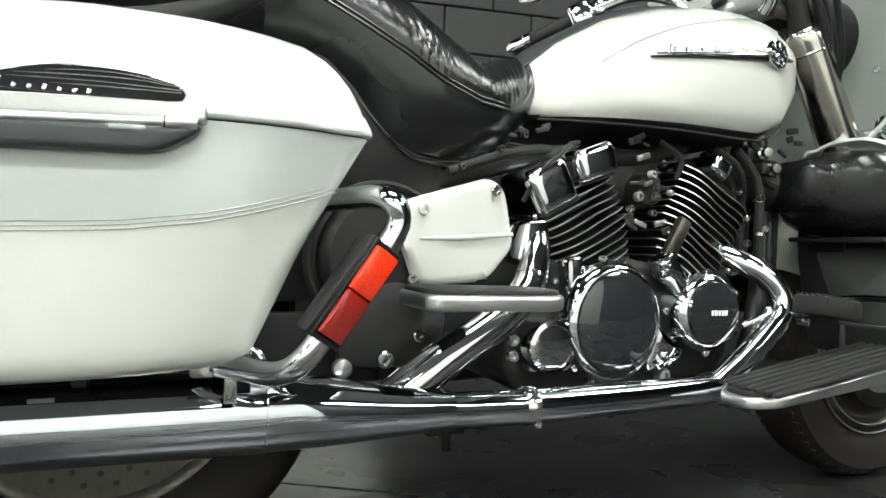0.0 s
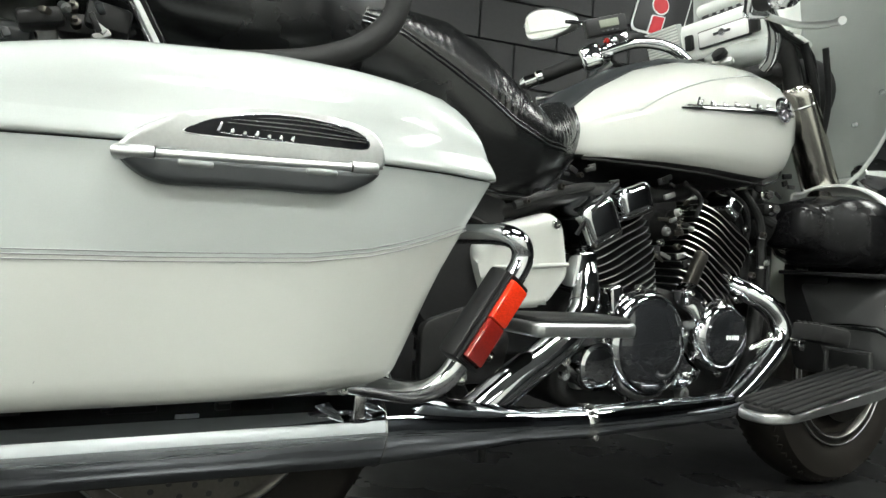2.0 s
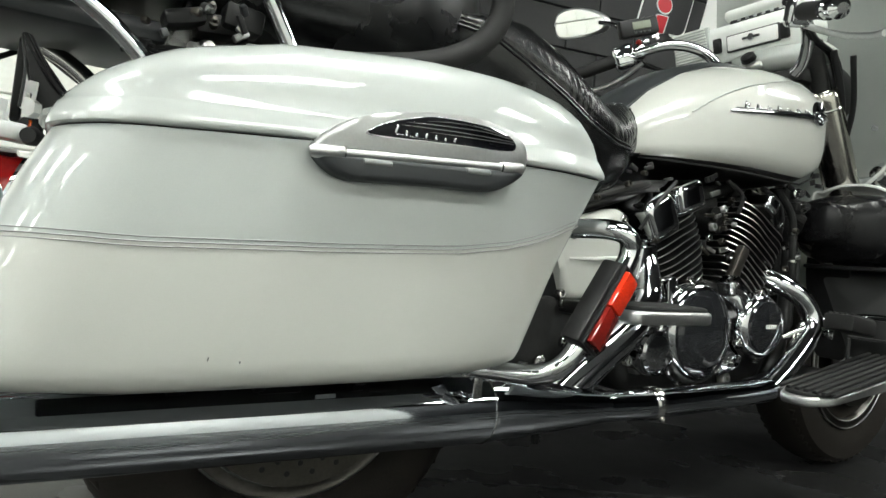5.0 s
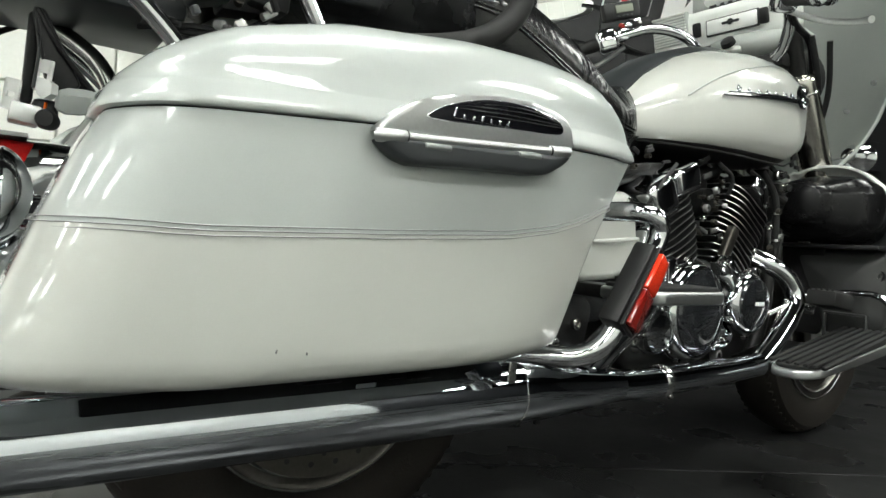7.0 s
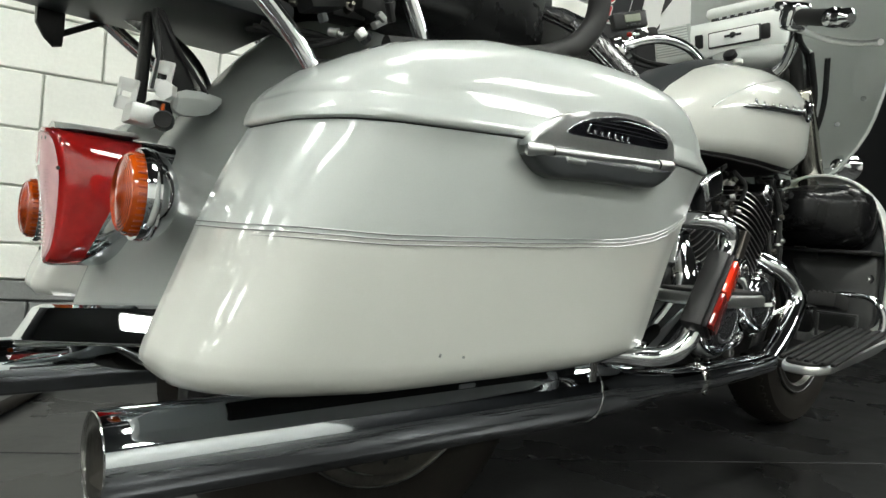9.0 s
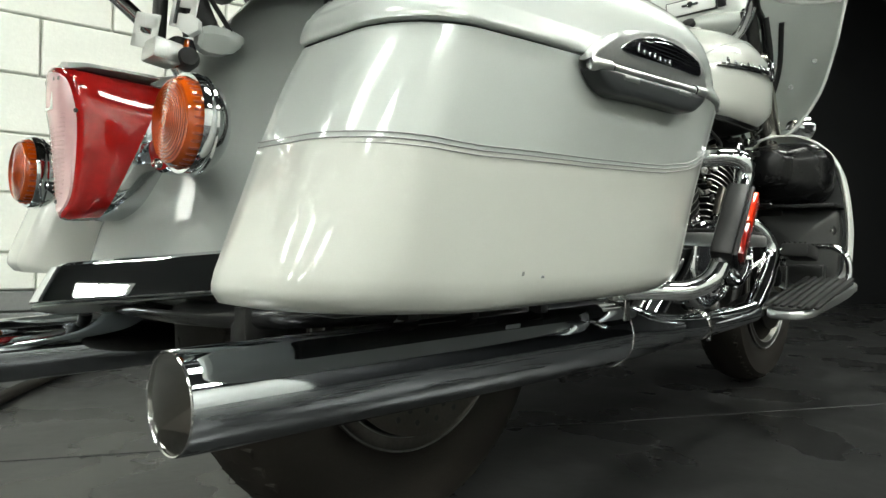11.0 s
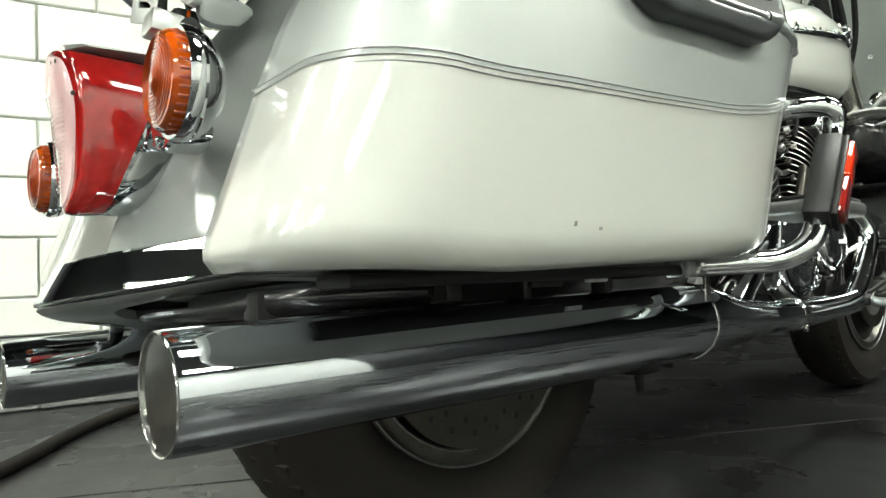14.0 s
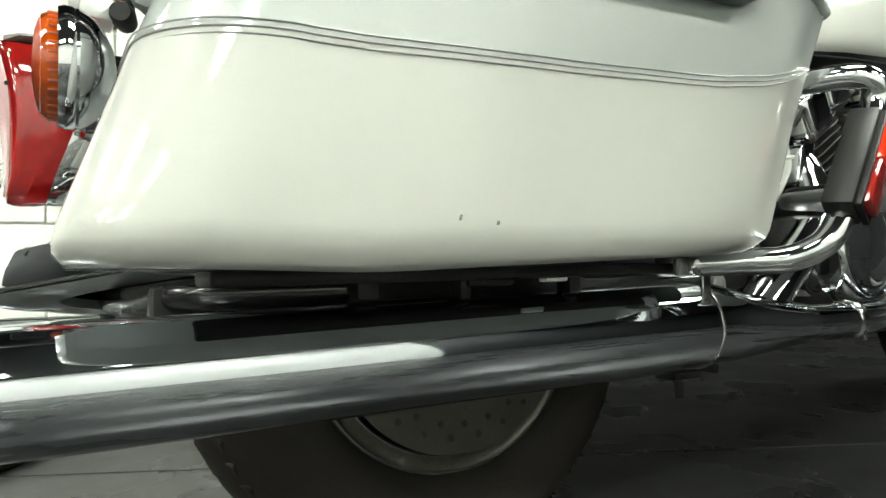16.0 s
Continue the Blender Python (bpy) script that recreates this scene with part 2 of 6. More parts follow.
def bolt(name, c, axis, r, parent, h=0.006, material=None, label=""):
    """A socket-head bolt standing proud of a surface."""
    bm = lathe([(0, r), (h * 0.8, r), (h, r * 0.85), (h, r * 0.5), (h * 0.5, r * 0.45), (h * 0.5, 0)], c, axis, 14)
    return part(name, bm, material or CHROME_DULL, parent, label)

# ---- the room ----
# The block wall behind the motorcycle runs at a slight angle to it.
WALL_A = math.atan(-0.21)
WALL_M = Matrix.Translation((0, 1.80, 0)) @ Matrix.Rotation(WALL_A, 4, "Z")
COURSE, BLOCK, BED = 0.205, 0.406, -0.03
BAND = 1.815  # upper edge of the white paint; unseen black above is added to darken reflections
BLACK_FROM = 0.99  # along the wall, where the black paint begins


def room():
    bm = bmesh.new()
    box(-3, -1.5, -0.1, 22, 13, 0.2, 0, bm=bm)
    fl = part("floor", bm, FLOOR_MAT, smooth=False)
    tagged(fl, "dark sealed concrete floor with dull reflections", "floor", kind="structure")
    bm = bmesh.new()
    box(-3, -1.5, 2.95, 22, 13, 0.1, 0, bm=bm)
    tagged(part("ceiling", bm, CEIL, smooth=False), "dark painted ceiling with rows of lamps", "ceiling", kind="structure")
    for name, c, s, mt, lab in (
            ("wall_south_white", (-5.85, -4.6, 1.45), (16.3, 0.1, 2.9), WHITE_WALL, "white painted wall opposite the motorcycle"),
            ("wall_south_dark", (5.15, -4.6, 1.45), (5.7, 0.1, 2.9), DARK_WALL, "dark painted wall opposite the motorcycle"),
            ("wall_west", (-14.0, -0.5, 1.45), (0.1, 11.0, 2.9), DARK_WALL, "dark painted end wall"),
            ("wall_east", (8.0, -1.5, 1.45), (0.1, 6.1, 2.9), DARK_WALL, "dark painted end wall")):
        bm = bmesh.new()
        box(*c, *s, 0, bm=bm)
        tagged(part(name, bm, mt, smooth=False), lab, "wall", kind="structure")


def north_wall():
    bm = bmesh.new()
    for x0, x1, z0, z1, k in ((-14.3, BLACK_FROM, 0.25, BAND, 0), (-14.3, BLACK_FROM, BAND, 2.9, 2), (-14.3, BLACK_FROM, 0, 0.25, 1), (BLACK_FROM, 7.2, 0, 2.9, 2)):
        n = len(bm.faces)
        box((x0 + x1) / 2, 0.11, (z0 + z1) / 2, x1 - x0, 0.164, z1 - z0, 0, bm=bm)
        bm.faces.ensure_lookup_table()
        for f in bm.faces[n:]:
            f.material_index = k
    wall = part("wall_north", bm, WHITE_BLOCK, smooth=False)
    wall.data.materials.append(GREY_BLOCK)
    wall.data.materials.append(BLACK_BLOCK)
    wall.matrix_world = WALL_M
    tagged(wall, "concrete block wall painted white and black above a grey base", "wall", kind="structure")
    return wall


room()
wall_north = north_wall()


def ceiling_lamp(x, y):
    e = new("ceiling_lamp")
    e.location = (x, y, 2.9)
    tagged(e, "white ceiling panel lamp with two lit diffusers", "ceiling lamp", group="ceiling lamps")
    part("housing", box(0, 0, -0.025, 1.26, 0.60, 0.05, 0.01), WHITE_PAINT, e)
    for s in (-0.14, 0.14):
        part("diffuser", box(0, s, -0.058, 1.18, 0.25, 0.016, 0.006), LAMP, e, "glowing diffuser")
    return e


for ix in range(7):
    for iy in range(2):
        ceiling_lamp(-12.6 + 2.6 * ix, -3.4 + 2.4 * iy)

# two unseen lamps added to brighten the left of the wall and the fender
for x in (-4.8, -2.2):
    ceiling_lamp(x, 1.3)

# ---- the motorcycle ----
# x runs forward along the machine, y to its left, the rear tyre touches the floor at the origin.
bike = new("motorcycle")
tagged(bike, "pearl white touring motorcycle with chrome pipes and hard saddlebags", "motorcycle")


def mirror(bm, side):
    if side > 0:
        for v in bm.verts:
            v.co.y = -v.co.y
    return bm


# -- saddlebags --
OUTER = [(-0.42, 0.406), (-0.357, 0.413), (-0.19, 0.424), (0.0, 0.432), (0.12, 0.437), (0.32, 0.440)]
NOSE = [(0.0, 0.046), (0.015, 0.034), (0.035, 0.024), (0.06, 0.015), (0.09, 0.008), (0.12, 0.004), (0.17, 0.0)]
INSET = [(0.0, 0.013), (0.03, 0.005), (0.07, 0.001), (0.2, 0.0), (1.0, 0.0)]
BOTTOM = [(-0.42, 0.383), (-0.25, 0.376), (-0.08, 0.380), (0.12, 0.386), (0.18, 0.389), (0.3, 0.402)]
SEAM = [(-0.37, 0.596), (-0.335, 0.602), (-0.293, 0.607), (-0.113, 0.6195), (0.142, 0.631), (0.31, 0.635)]
STRIPE = [(-0.42, 0.61), (-0.373, 0.598), (-0.267, 0.575), (-0.087, 0.573), (0.06, 0.586), (0.14, 0.625), (0.21, 0.71), (0.27, 0.80)]
LIDTOP = [(-0.37, 0.597), (-0.345, 0.628), (-0.29, 0.670), (-0.235, 0.694), (-0.13, 0.722), (0.02, 0.740), (0.12, 0.742), (0.18, 0.740), (0.225, 0.737), (0.258, 0.726), (0.280, 0.708), (0.296, 0.680), (0.312, 0.652)]
INNER_Y = -0.262


def bag_ring(w, grow=0.0):
    """Plan outline of the bag at height w (0 bottom, 1 lid seam), as (x, y)."""
    under = interp(w, [(0.0, 0.014), (0.04, 0.004), (0.09, 0.0), (1.0, 0.0)])
    xr = interp(w, [(0.0, -0.414), (0.6, -0.368), (0.85, -0.345), (1.0, -0.326)]) + under - grow
    xf = interp(w, [(0.0, 0.164), (0.04, 0.186), (0.5, 0.235), (0.88, 0.286), (1.0, 0.302)]) + grow
    ins = interp(w, INSET) - grow

    def yo(x):
        return -(interp(x, OUTER) - ins - interp(xf - x, NOSE))
    pts = []
    rr, rf = 0.090, 0.026
    for k in range(11):
        a = math.pi / 2 * k / 10
        x = xr + rr - rr * math.cos(a)
        pts.append((x, yo(xr + rr) + rr * 0.75 * (1 - math.sin(a))))
    for k in range(1, 16):
        x = lerp(xr + rr, xf - rf, k / 16)
        pts.append((x, yo(x)))
    for k in range(9):
        a = math.pi / 2 * k / 8
        pts.append((xf - rf + rf * math.sin(a), yo(xf - rf) + rf * (1 - math.cos(a))))
    for k in range(1, 4):
        pts.append((xf, lerp(yo(xf - rf) + rf, INNER_Y - 0.02, k / 3)))
    for k in range(0, 7):
        pts.append((lerp(xf - 0.02, xr + 0.02, k / 6), INNER_Y))
    for k in range(0, 4):
        pts.append((xr, lerp(INNER_Y - 0.02, yo(xr + rr) + rr * 0.75, k / 4)))
    return pts


def bag_level(k, upper, grow=0.0):
    """A ring of the lower (below the pinstripe) or upper body."""
    w0 = 0.6 * k if not upper else 0.6 + 0.4 * k
    ring = []
    first = bag_ring(w0, grow)
    ws = [interp(x, STRIPE) * k if not upper else lerp(interp(x, STRIPE), 1, k) for x, y in first]
    for i, w in enumerate(ws):
        x, y = bag_ring(w, grow)[i]
        z = lerp(interp(x, BOTTOM), interp(x, SEAM), w)
        ring.append(Vector((x, y, z)))
    return ring


def lid_ring(h, sh, grow=0.0, lip=False):
    """A ring of the lid: the upright lip, then from 0 to 1 up to the top while sh draws it inwards."""
    out = []
    for x, y in bag_ring(1.0, grow):
        x = min(x, 0.300 + grow)
        cx, cy = -0.03, -0.33
        X, Y = lerp(cx, x, sh ** 0.6), lerp(cy, y, sh)
        z0, z1 = interp(x, SEAM), interp(X, LIDTOP)
        if lip:
            z = z0 + 0.0016 + 0.0227 * h
        else:
            z = z0 + 0.0243 + max(0.0, z1 - z0 - 0.0243) * h
        out.append(Vector((X, Y, z)))
    return out


def saddlebag(side):
    s = "near-side" if side < 0 else "far-side"
    rings = [[lerp(p, Vector((-0.12, -0.34, p.z)), 0.3) for p in bag_level(0.0, False)]]
    rings += [bag_level(k, False) for k in (0.0, 0.03, 0.07, 0.12, 0.2, 0.32, 0.45, 0.6, 0.75, 0.88, 1.0)]
    body = part("saddlebag", mirror(loft(rings), side), PEARL, bike, "pearl white hard saddlebag with a silver upper band", flat_angle=50)
    rings = [bag_level(k, True) for k in (0.0, 0.15, 0.35, 0.55, 0.75, 0.9, 0.998)]
    part("upper_band", mirror(loft(rings), side), SILVER, body, "silver pearl band under the lid", flat_angle=50)
    # dark gasket line, then the lid with its projecting lip
    rings = [bag_level(k, True, -0.0018) for k in (0.95, 1.03)]
    part("gasket", mirror(loft(rings), side), BLACK_PLASTIC, body)
    rings = [lid_ring(0.0, 0.97, 0.0, True), lid_ring(0.0, 1.0, 0.0030, True), lid_ring(0.07, 1.0, 0.0046, True), lid_ring(0.25, 1.0, 0.0046, True), lid_ring(0.45, 1.0, 0.0034, True), lid_ring(0.65, 0.998, 0.0018, True), lid_ring(0.85, 0.994, 0.0006, True), lid_ring(1.0, 0.988, 0.0, True), lid_ring(0.03, 0.980, 0.0)]
    for k in range(1, 10):
        a = math.pi / 2 * k / 9
        rings.append(lid_ring(0.04 + 0.96 * math.sin(a) ** 0.8, max(0.12, 0.970 * math.cos(a) ** 0.42)))
    part("lid", mirror(loft(rings), side), SILVER, body, "domed silver pearl lid", flat_angle=50)
    for dz in (-0.0042, 0.0, 0.0042):
        path = []
        for i in (*range(45, 49), *range(0, 36)):
            x, y = bag_level(1.0, False, 0.0004)[i][:2]
            z = bag_level(1.0, False)[i].z + dz
            path.append((x, y, z))
        part("pinstripe", mirror(tube(path, 0.00062, 6), side), PINLINE, body, "thin grey pinstripe")
    latch(body, side)
    for x, y, z, h in ((-0.190, -0.4255, 0.409, 0.006), (-0.162, -0.4270, 0.406, 0.004)):
        part("scuff", mirror(box(x, y + 0.0011, z, 0.0007, 0.003, h * 0.62, 0.0003, Matrix.Rotation(radians(14), 4, "Y")), side), SCREW_GREY, body, "small dark paint chip") if side < 0 else None


def latch(body, side):
    """Coordinates on the slanting outer face of the bag, near the lid seam."""
    def lay(bm):
        for v in bm.verts:
            v.co.y += -0.4385 - 0.045 * v.co.x
        return mirror(bm, side)

    def rod_z(x):
        return 0.608 + 0.063 * (x + 0.114)
    top = [(-0.117, 0.612), (-0.107, 0.625), (-0.089, 0.639), (-0.064, 0.6505), (-0.035, 0.659), (0.021, 0.6675), (0.074, 0.669), (0.112, 0.663), (0.129, 0.648), (0.131, 0.6245)]
    smooth_top = [(q.x, q.y) for q in spline([(x, z, 0) for x, z in top], 5)]
    base = part("latch", lay(plate(smooth_top, 0.004, -0.0105, 0.004, 3)), BRUSHED, body, "brushed metal lid latch with a dark lift flap", flat_angle=40)
    low = [(-0.115, 0.6055), (0.129, 0.6205), (0.118, 0.609), (0.093, 0.5945), (0.07, 0.592), (0.008, 0.590), (-0.078, 0.5845), (-0.094, 0.589), (-0.106, 0.597)]
    rings = []
    cx, cz = 0.0, 0.603
    ol = soft_corners(low, 0.010)
    for y, k in ((0.004, 1.0), (-0.0075, 1.0), (-0.0105, 0.985), (-0.0125, 0.955), (-0.0140, 0.90), (-0.0150, 0.78), (-0.0155, 0.5)):
        rings.append([Vector((lerp(cx, x, k ** 0.4), y, lerp(cz, z, k))) for x, z in ol])
    part("latch_flap", lay(loft(rings)), GREY_PLASTIC, base, "dark grey lift flap", flat_angle=50)
    part("hinge_rod", lay(tube([(-0.085, -0.0105, rod_z(-0.085)), (0.094, -0.0100, rod_z(0.094))], 0.0046, 16)), BRUSHED, base, "brushed hinge rod")
    for x0, x1 in ((-0.116, -0.0865), (0.0955, 0.1225)):
        part("hinge_knuckle", lay(tube([(x0, -0.0095, rod_z(x0)), (x0 + 0.001, -0.0105, rod_z(x0)), (x1 - 0.001, -0.0105, rod_z(x1)), (x1, -0.0105, rod_z(x1))], [0.0064, 0.0067, 0.0067, 0.0064], 16)), BRUSHED, base, "brushed hinge knuckle")
    for x in (-0.0858, 0.0948):
        part("knuckle_gap", lay(tube([(x - 0.0007, -0.0104, rod_z(x)), (x + 0.0007, -0.0104, rod_z(x))], 0.0066, 16)), BLACK_PLASTIC, base, "dark gap in the hinge")
    for x in (-0.0515, 0.0645):
        part("finger_grip", lay(tube([(x - 0.019, -0.0105, rod_z(x) - 0.0075), (x - 0.014, -0.0125, rod_z(x) - 0.0078), (x + 0.014, -0.0125, rod_z(x) - 0.0068), (x + 0.019, -0.0105, rod_z(x) - 0.0065)], [0.0015, 0.0042, 0.0042, 0.0015], 12)), SCREW_GREY, base, "pale grey finger rest")
    pad = [(-0.063, 0.6335), (-0.050, 0.643), (-0.034, 0.650), (0.001, 0.6595), (0.030, 0.6625), (0.062, 0.6625), (0.092, 0.659), (0.108, 0.652), (0.111, 0.645), (0.101, 0.6405), (0.05, 0.638), (0.003, 0.6355), (-0.04, 0.633)]
    pol = round_poly(pad, 4)
    part("panel_rim", lay(plate([(lerp(0.03, x, 1.022), lerp(0.648, z, 1.07)) for x, z in pol], -0.009, -0.0113, 0.0006)), CHROME, base, "thin chrome rim")
    part("badge_panel", lay(plate(pol, -0.010, -0.0120, 0.0006)), BADGE_BLACK, base, "glossy black badge panel")
    for line in (((0.000, 0.6555), (0.030, 0.659), (0.062, 0.6595), (0.103, 0.6555)), ((-0.024, 0.6505), (0.015, 0.6535), (0.068, 0.656), (0.107, 0.6535)), ((-0.028, 0.647), (0.0, 0.6485), (0.042, 0.6505), (0.108, 0.6510)), ((0.004, 0.645), (0.055, 0.647), (0.108, 0.6485))):
        path = spline([(x, -0.0122, z) for x, z in line], 4)
        part("chrome_line", lay(tube(path, [0.0010 * min(1, 0.25 + 0.3 * i) for i in range(len(path))], 6)), CHROME, base)
    rot = Matrix.Rotation(radians(20), 4, "Y")
    for k in range(7):
        x = -0.033 + 0.0112 * k
        h = 0.0095 if k == 0 else (0.0042 if k % 3 else 0.0055)
        part("script_stroke", lay(box(x, -0.0125, 0.6372 + 0.015 * (x + 0.033) + h / 2, 0.0034 if k else 0.0026, 0.0014, h, 0.0006, rot)), CHROME, base)
    part("script_stroke", lay(tube([(-0.034, -0.0124, 0.6366), (0.038, -0.0124, 0.6374)], 0.00035, 6)), CHROME, base)


for side in (-1, 1):
    saddlebag(side)


# -- wheels --
def wheel(name, x, r_tyre, w, r_rim):
    rw = new(name)
    rw.parent = bike
    c = (x, 0, r_tyre)
    h = w / 2
    prof = [(-h * 0.72, r_rim - 0.012), (-h * 0.86, r_rim + 0.006), (-h * 0.98, r_rim + 0.03), (-h, r_rim + 0.055), (-h * 0.97, r_rim + 0.085), (-h * 0.85, r_tyre - 0.022), (-h * 0.6, r_tyre - 0.008), (-h * 0.3, r_tyre - 0.002)]
    prof = prof + [(0, r_tyre)] + [(-d, r) for d, r in reversed(prof)]
    part("tyre", lathe(prof, c, (0, 1, 0), 72), RUBBER, rw, "black road tyre")
    rim = [(-h * 0.80, r_rim - 0.003), (-h * 0.83, r_rim + 0.003), (-h * 0.72, r_rim + 0.006), (-h * 0.62, r_rim - 0.012), (-h * 0.3, r_rim - 0.03), (h * 0.3, r_rim - 0.03), (h * 0.62, r_rim - 0.012), (h * 0.72, r_rim + 0.006), (h * 0.83, r_rim + 0.003), (h * 0.80, r_rim - 0.003), (h * 0.55, r_rim - 0.024), (0, r_rim - 0.045), (-h * 0.55, r_rim - 0.024), (-h * 0.80, r_rim - 0.003)]
    for sd in (-1, 1):
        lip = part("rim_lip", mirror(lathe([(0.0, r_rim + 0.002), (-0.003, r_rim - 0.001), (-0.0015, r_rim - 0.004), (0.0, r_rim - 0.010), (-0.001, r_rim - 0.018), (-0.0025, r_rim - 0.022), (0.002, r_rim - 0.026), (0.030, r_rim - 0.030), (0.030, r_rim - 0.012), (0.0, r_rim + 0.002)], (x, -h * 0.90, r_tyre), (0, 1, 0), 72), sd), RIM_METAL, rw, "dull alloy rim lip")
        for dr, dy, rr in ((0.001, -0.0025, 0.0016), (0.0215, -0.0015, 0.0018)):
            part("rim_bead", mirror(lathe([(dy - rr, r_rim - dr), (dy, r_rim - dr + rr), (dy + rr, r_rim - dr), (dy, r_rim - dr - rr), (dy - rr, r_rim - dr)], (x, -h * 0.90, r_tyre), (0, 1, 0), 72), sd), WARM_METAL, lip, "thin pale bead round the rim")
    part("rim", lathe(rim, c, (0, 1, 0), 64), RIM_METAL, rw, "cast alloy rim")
    part("hub", lathe([(-0.07, 0.02), (-0.07, 0.045), (-0.02, 0.06), (0.02, 0.06), (0.07, 0.045), (0.07, 0.02)], c, (0, 1, 0), 32), WARM_METAL, rw)
    for k in range(5):
        a = 2 * math.pi * k / 5 + 0.3
        d = Vector((math.cos(a), 0, math.sin(a)))
        part("spoke", tube([Vector(c) + d * 0.05, Vector(c) + d * (r_rim * 0.6), Vector(c) + d * (r_rim - 0.03)], [0.028, 0.02, 0.024], 10), WARM_METAL, rw)
    # grooves of the tread as raised blocks round the tyre
    bm = bmesh.new()
    for k in range(64):
        a = 2 * math.pi * k / 64
        for s in (-1, 1):
            m = Matrix.Translation(c) @ Matrix.Rotation(-a, 4, "Y") @ Matrix.Translation((r_tyre - 0.0112, s * h * 0.50, 0)) @ Matrix.Rotation(radians(24 * s), 4, "X") @ Matrix.Rotation(radians(s * 17), 4, "Z")
            bb = box(0, 0, 0, 0.006, h * 0.62, r_tyre * 0.066, 0.002, segs=1)
            bmesh.ops.transform(bb, matrix=m, verts=bb.verts[:])
            me = bpy.data.meshes.new("tmp")
            bb.to_mesh(me)
            bb.free()
            bm.from_mesh(me)
            bpy.data.meshes.remove(me)
    tagged(part("tread", bm, RUBBER, rw), kind="stuff")
    for s in (-1, 1):
        ro = 0.172 if x < 1 else 0.14
        ring = [(0.0, 0.105), (0.0, ro), (0.005, ro), (0.005, 0.105), (0.0, 0.105)]
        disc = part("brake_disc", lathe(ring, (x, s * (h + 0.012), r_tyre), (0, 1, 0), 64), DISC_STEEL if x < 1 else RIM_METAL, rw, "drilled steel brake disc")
        for k in range(48 if x < 1 else 0):
            a = 2 * math.pi * k / 48
            rr = 0.136 + 0.016 * (k % 2)
            part("drill_hole", lathe([(-0.0006, 0), (-0.0006, 0.0045), (0.0056, 0.0045), (0.0056, 0)], (x + rr * math.cos(a), s * (h + 0.012), r_tyre + rr * math.sin(a)), (0, 1, 0), 10), BLACK_PAINT, disc)
        part("disc_carrier", lathe([(-0.01, 0.03), (-0.01, 0.07), (0.0, 0.112), (0.006, 0.112), (0.002, 0.06), (0.002, 0.03)], (x, s * (h + 0.010), r_tyre), (0, 1, 0), 32), WARM_METAL, rw)


wheel("rear_wheel", 0.028, 0.325, 0.165, 0.198)
wheel("front_wheel", 1.70, 0.323, 0.14, 0.208)


# -- rear fender, tail lamp, signals --
def fender():
    rings = []
    for k in range(27):
        a = lerp(radians(62), radians(171), k / 26)
        deg = math.degrees(a)
        R = interp(deg, [(62, 0.525), (100, 0.522), (107, 0.514), (115, 0.490), (123, 0.462), (140, 0.428), (156, 0.412), (166, 0.412), (171, 0.416)])
        hw = interp(deg, [(62, 0.13), (100, 0.15), (130, 0.19), (150, 0.235), (171, 0.285)])
        drop = interp(deg, [(62, 0.085), (120, 0.10), (150, 0.125), (171, 0.15)])
        ring = []
        for j in range(33):
            u = j / 16 - 1
            r = R - drop * abs(u) ** interp(deg, [(62, 2.6), (128, 2.3), (150, 1.7), (171, 1.35)])
            z = 0.325 + r * math.sin(a)
            ring.append(Vector((r * math.cos(a), hw * u, z - 0.05 * (hw * u + 0.15) * min(1, k / 12))))
        rings.append(ring)
    bm = loft(rings, closed=False)
    bmesh.ops.solidify(bm, geom=bm.faces[:], thickness=0.006)
    return part("rear_fender", bm, SILVER, bike, "silver pearl rear fender between the bags", flat_angle=60)


rear_fender = fender()


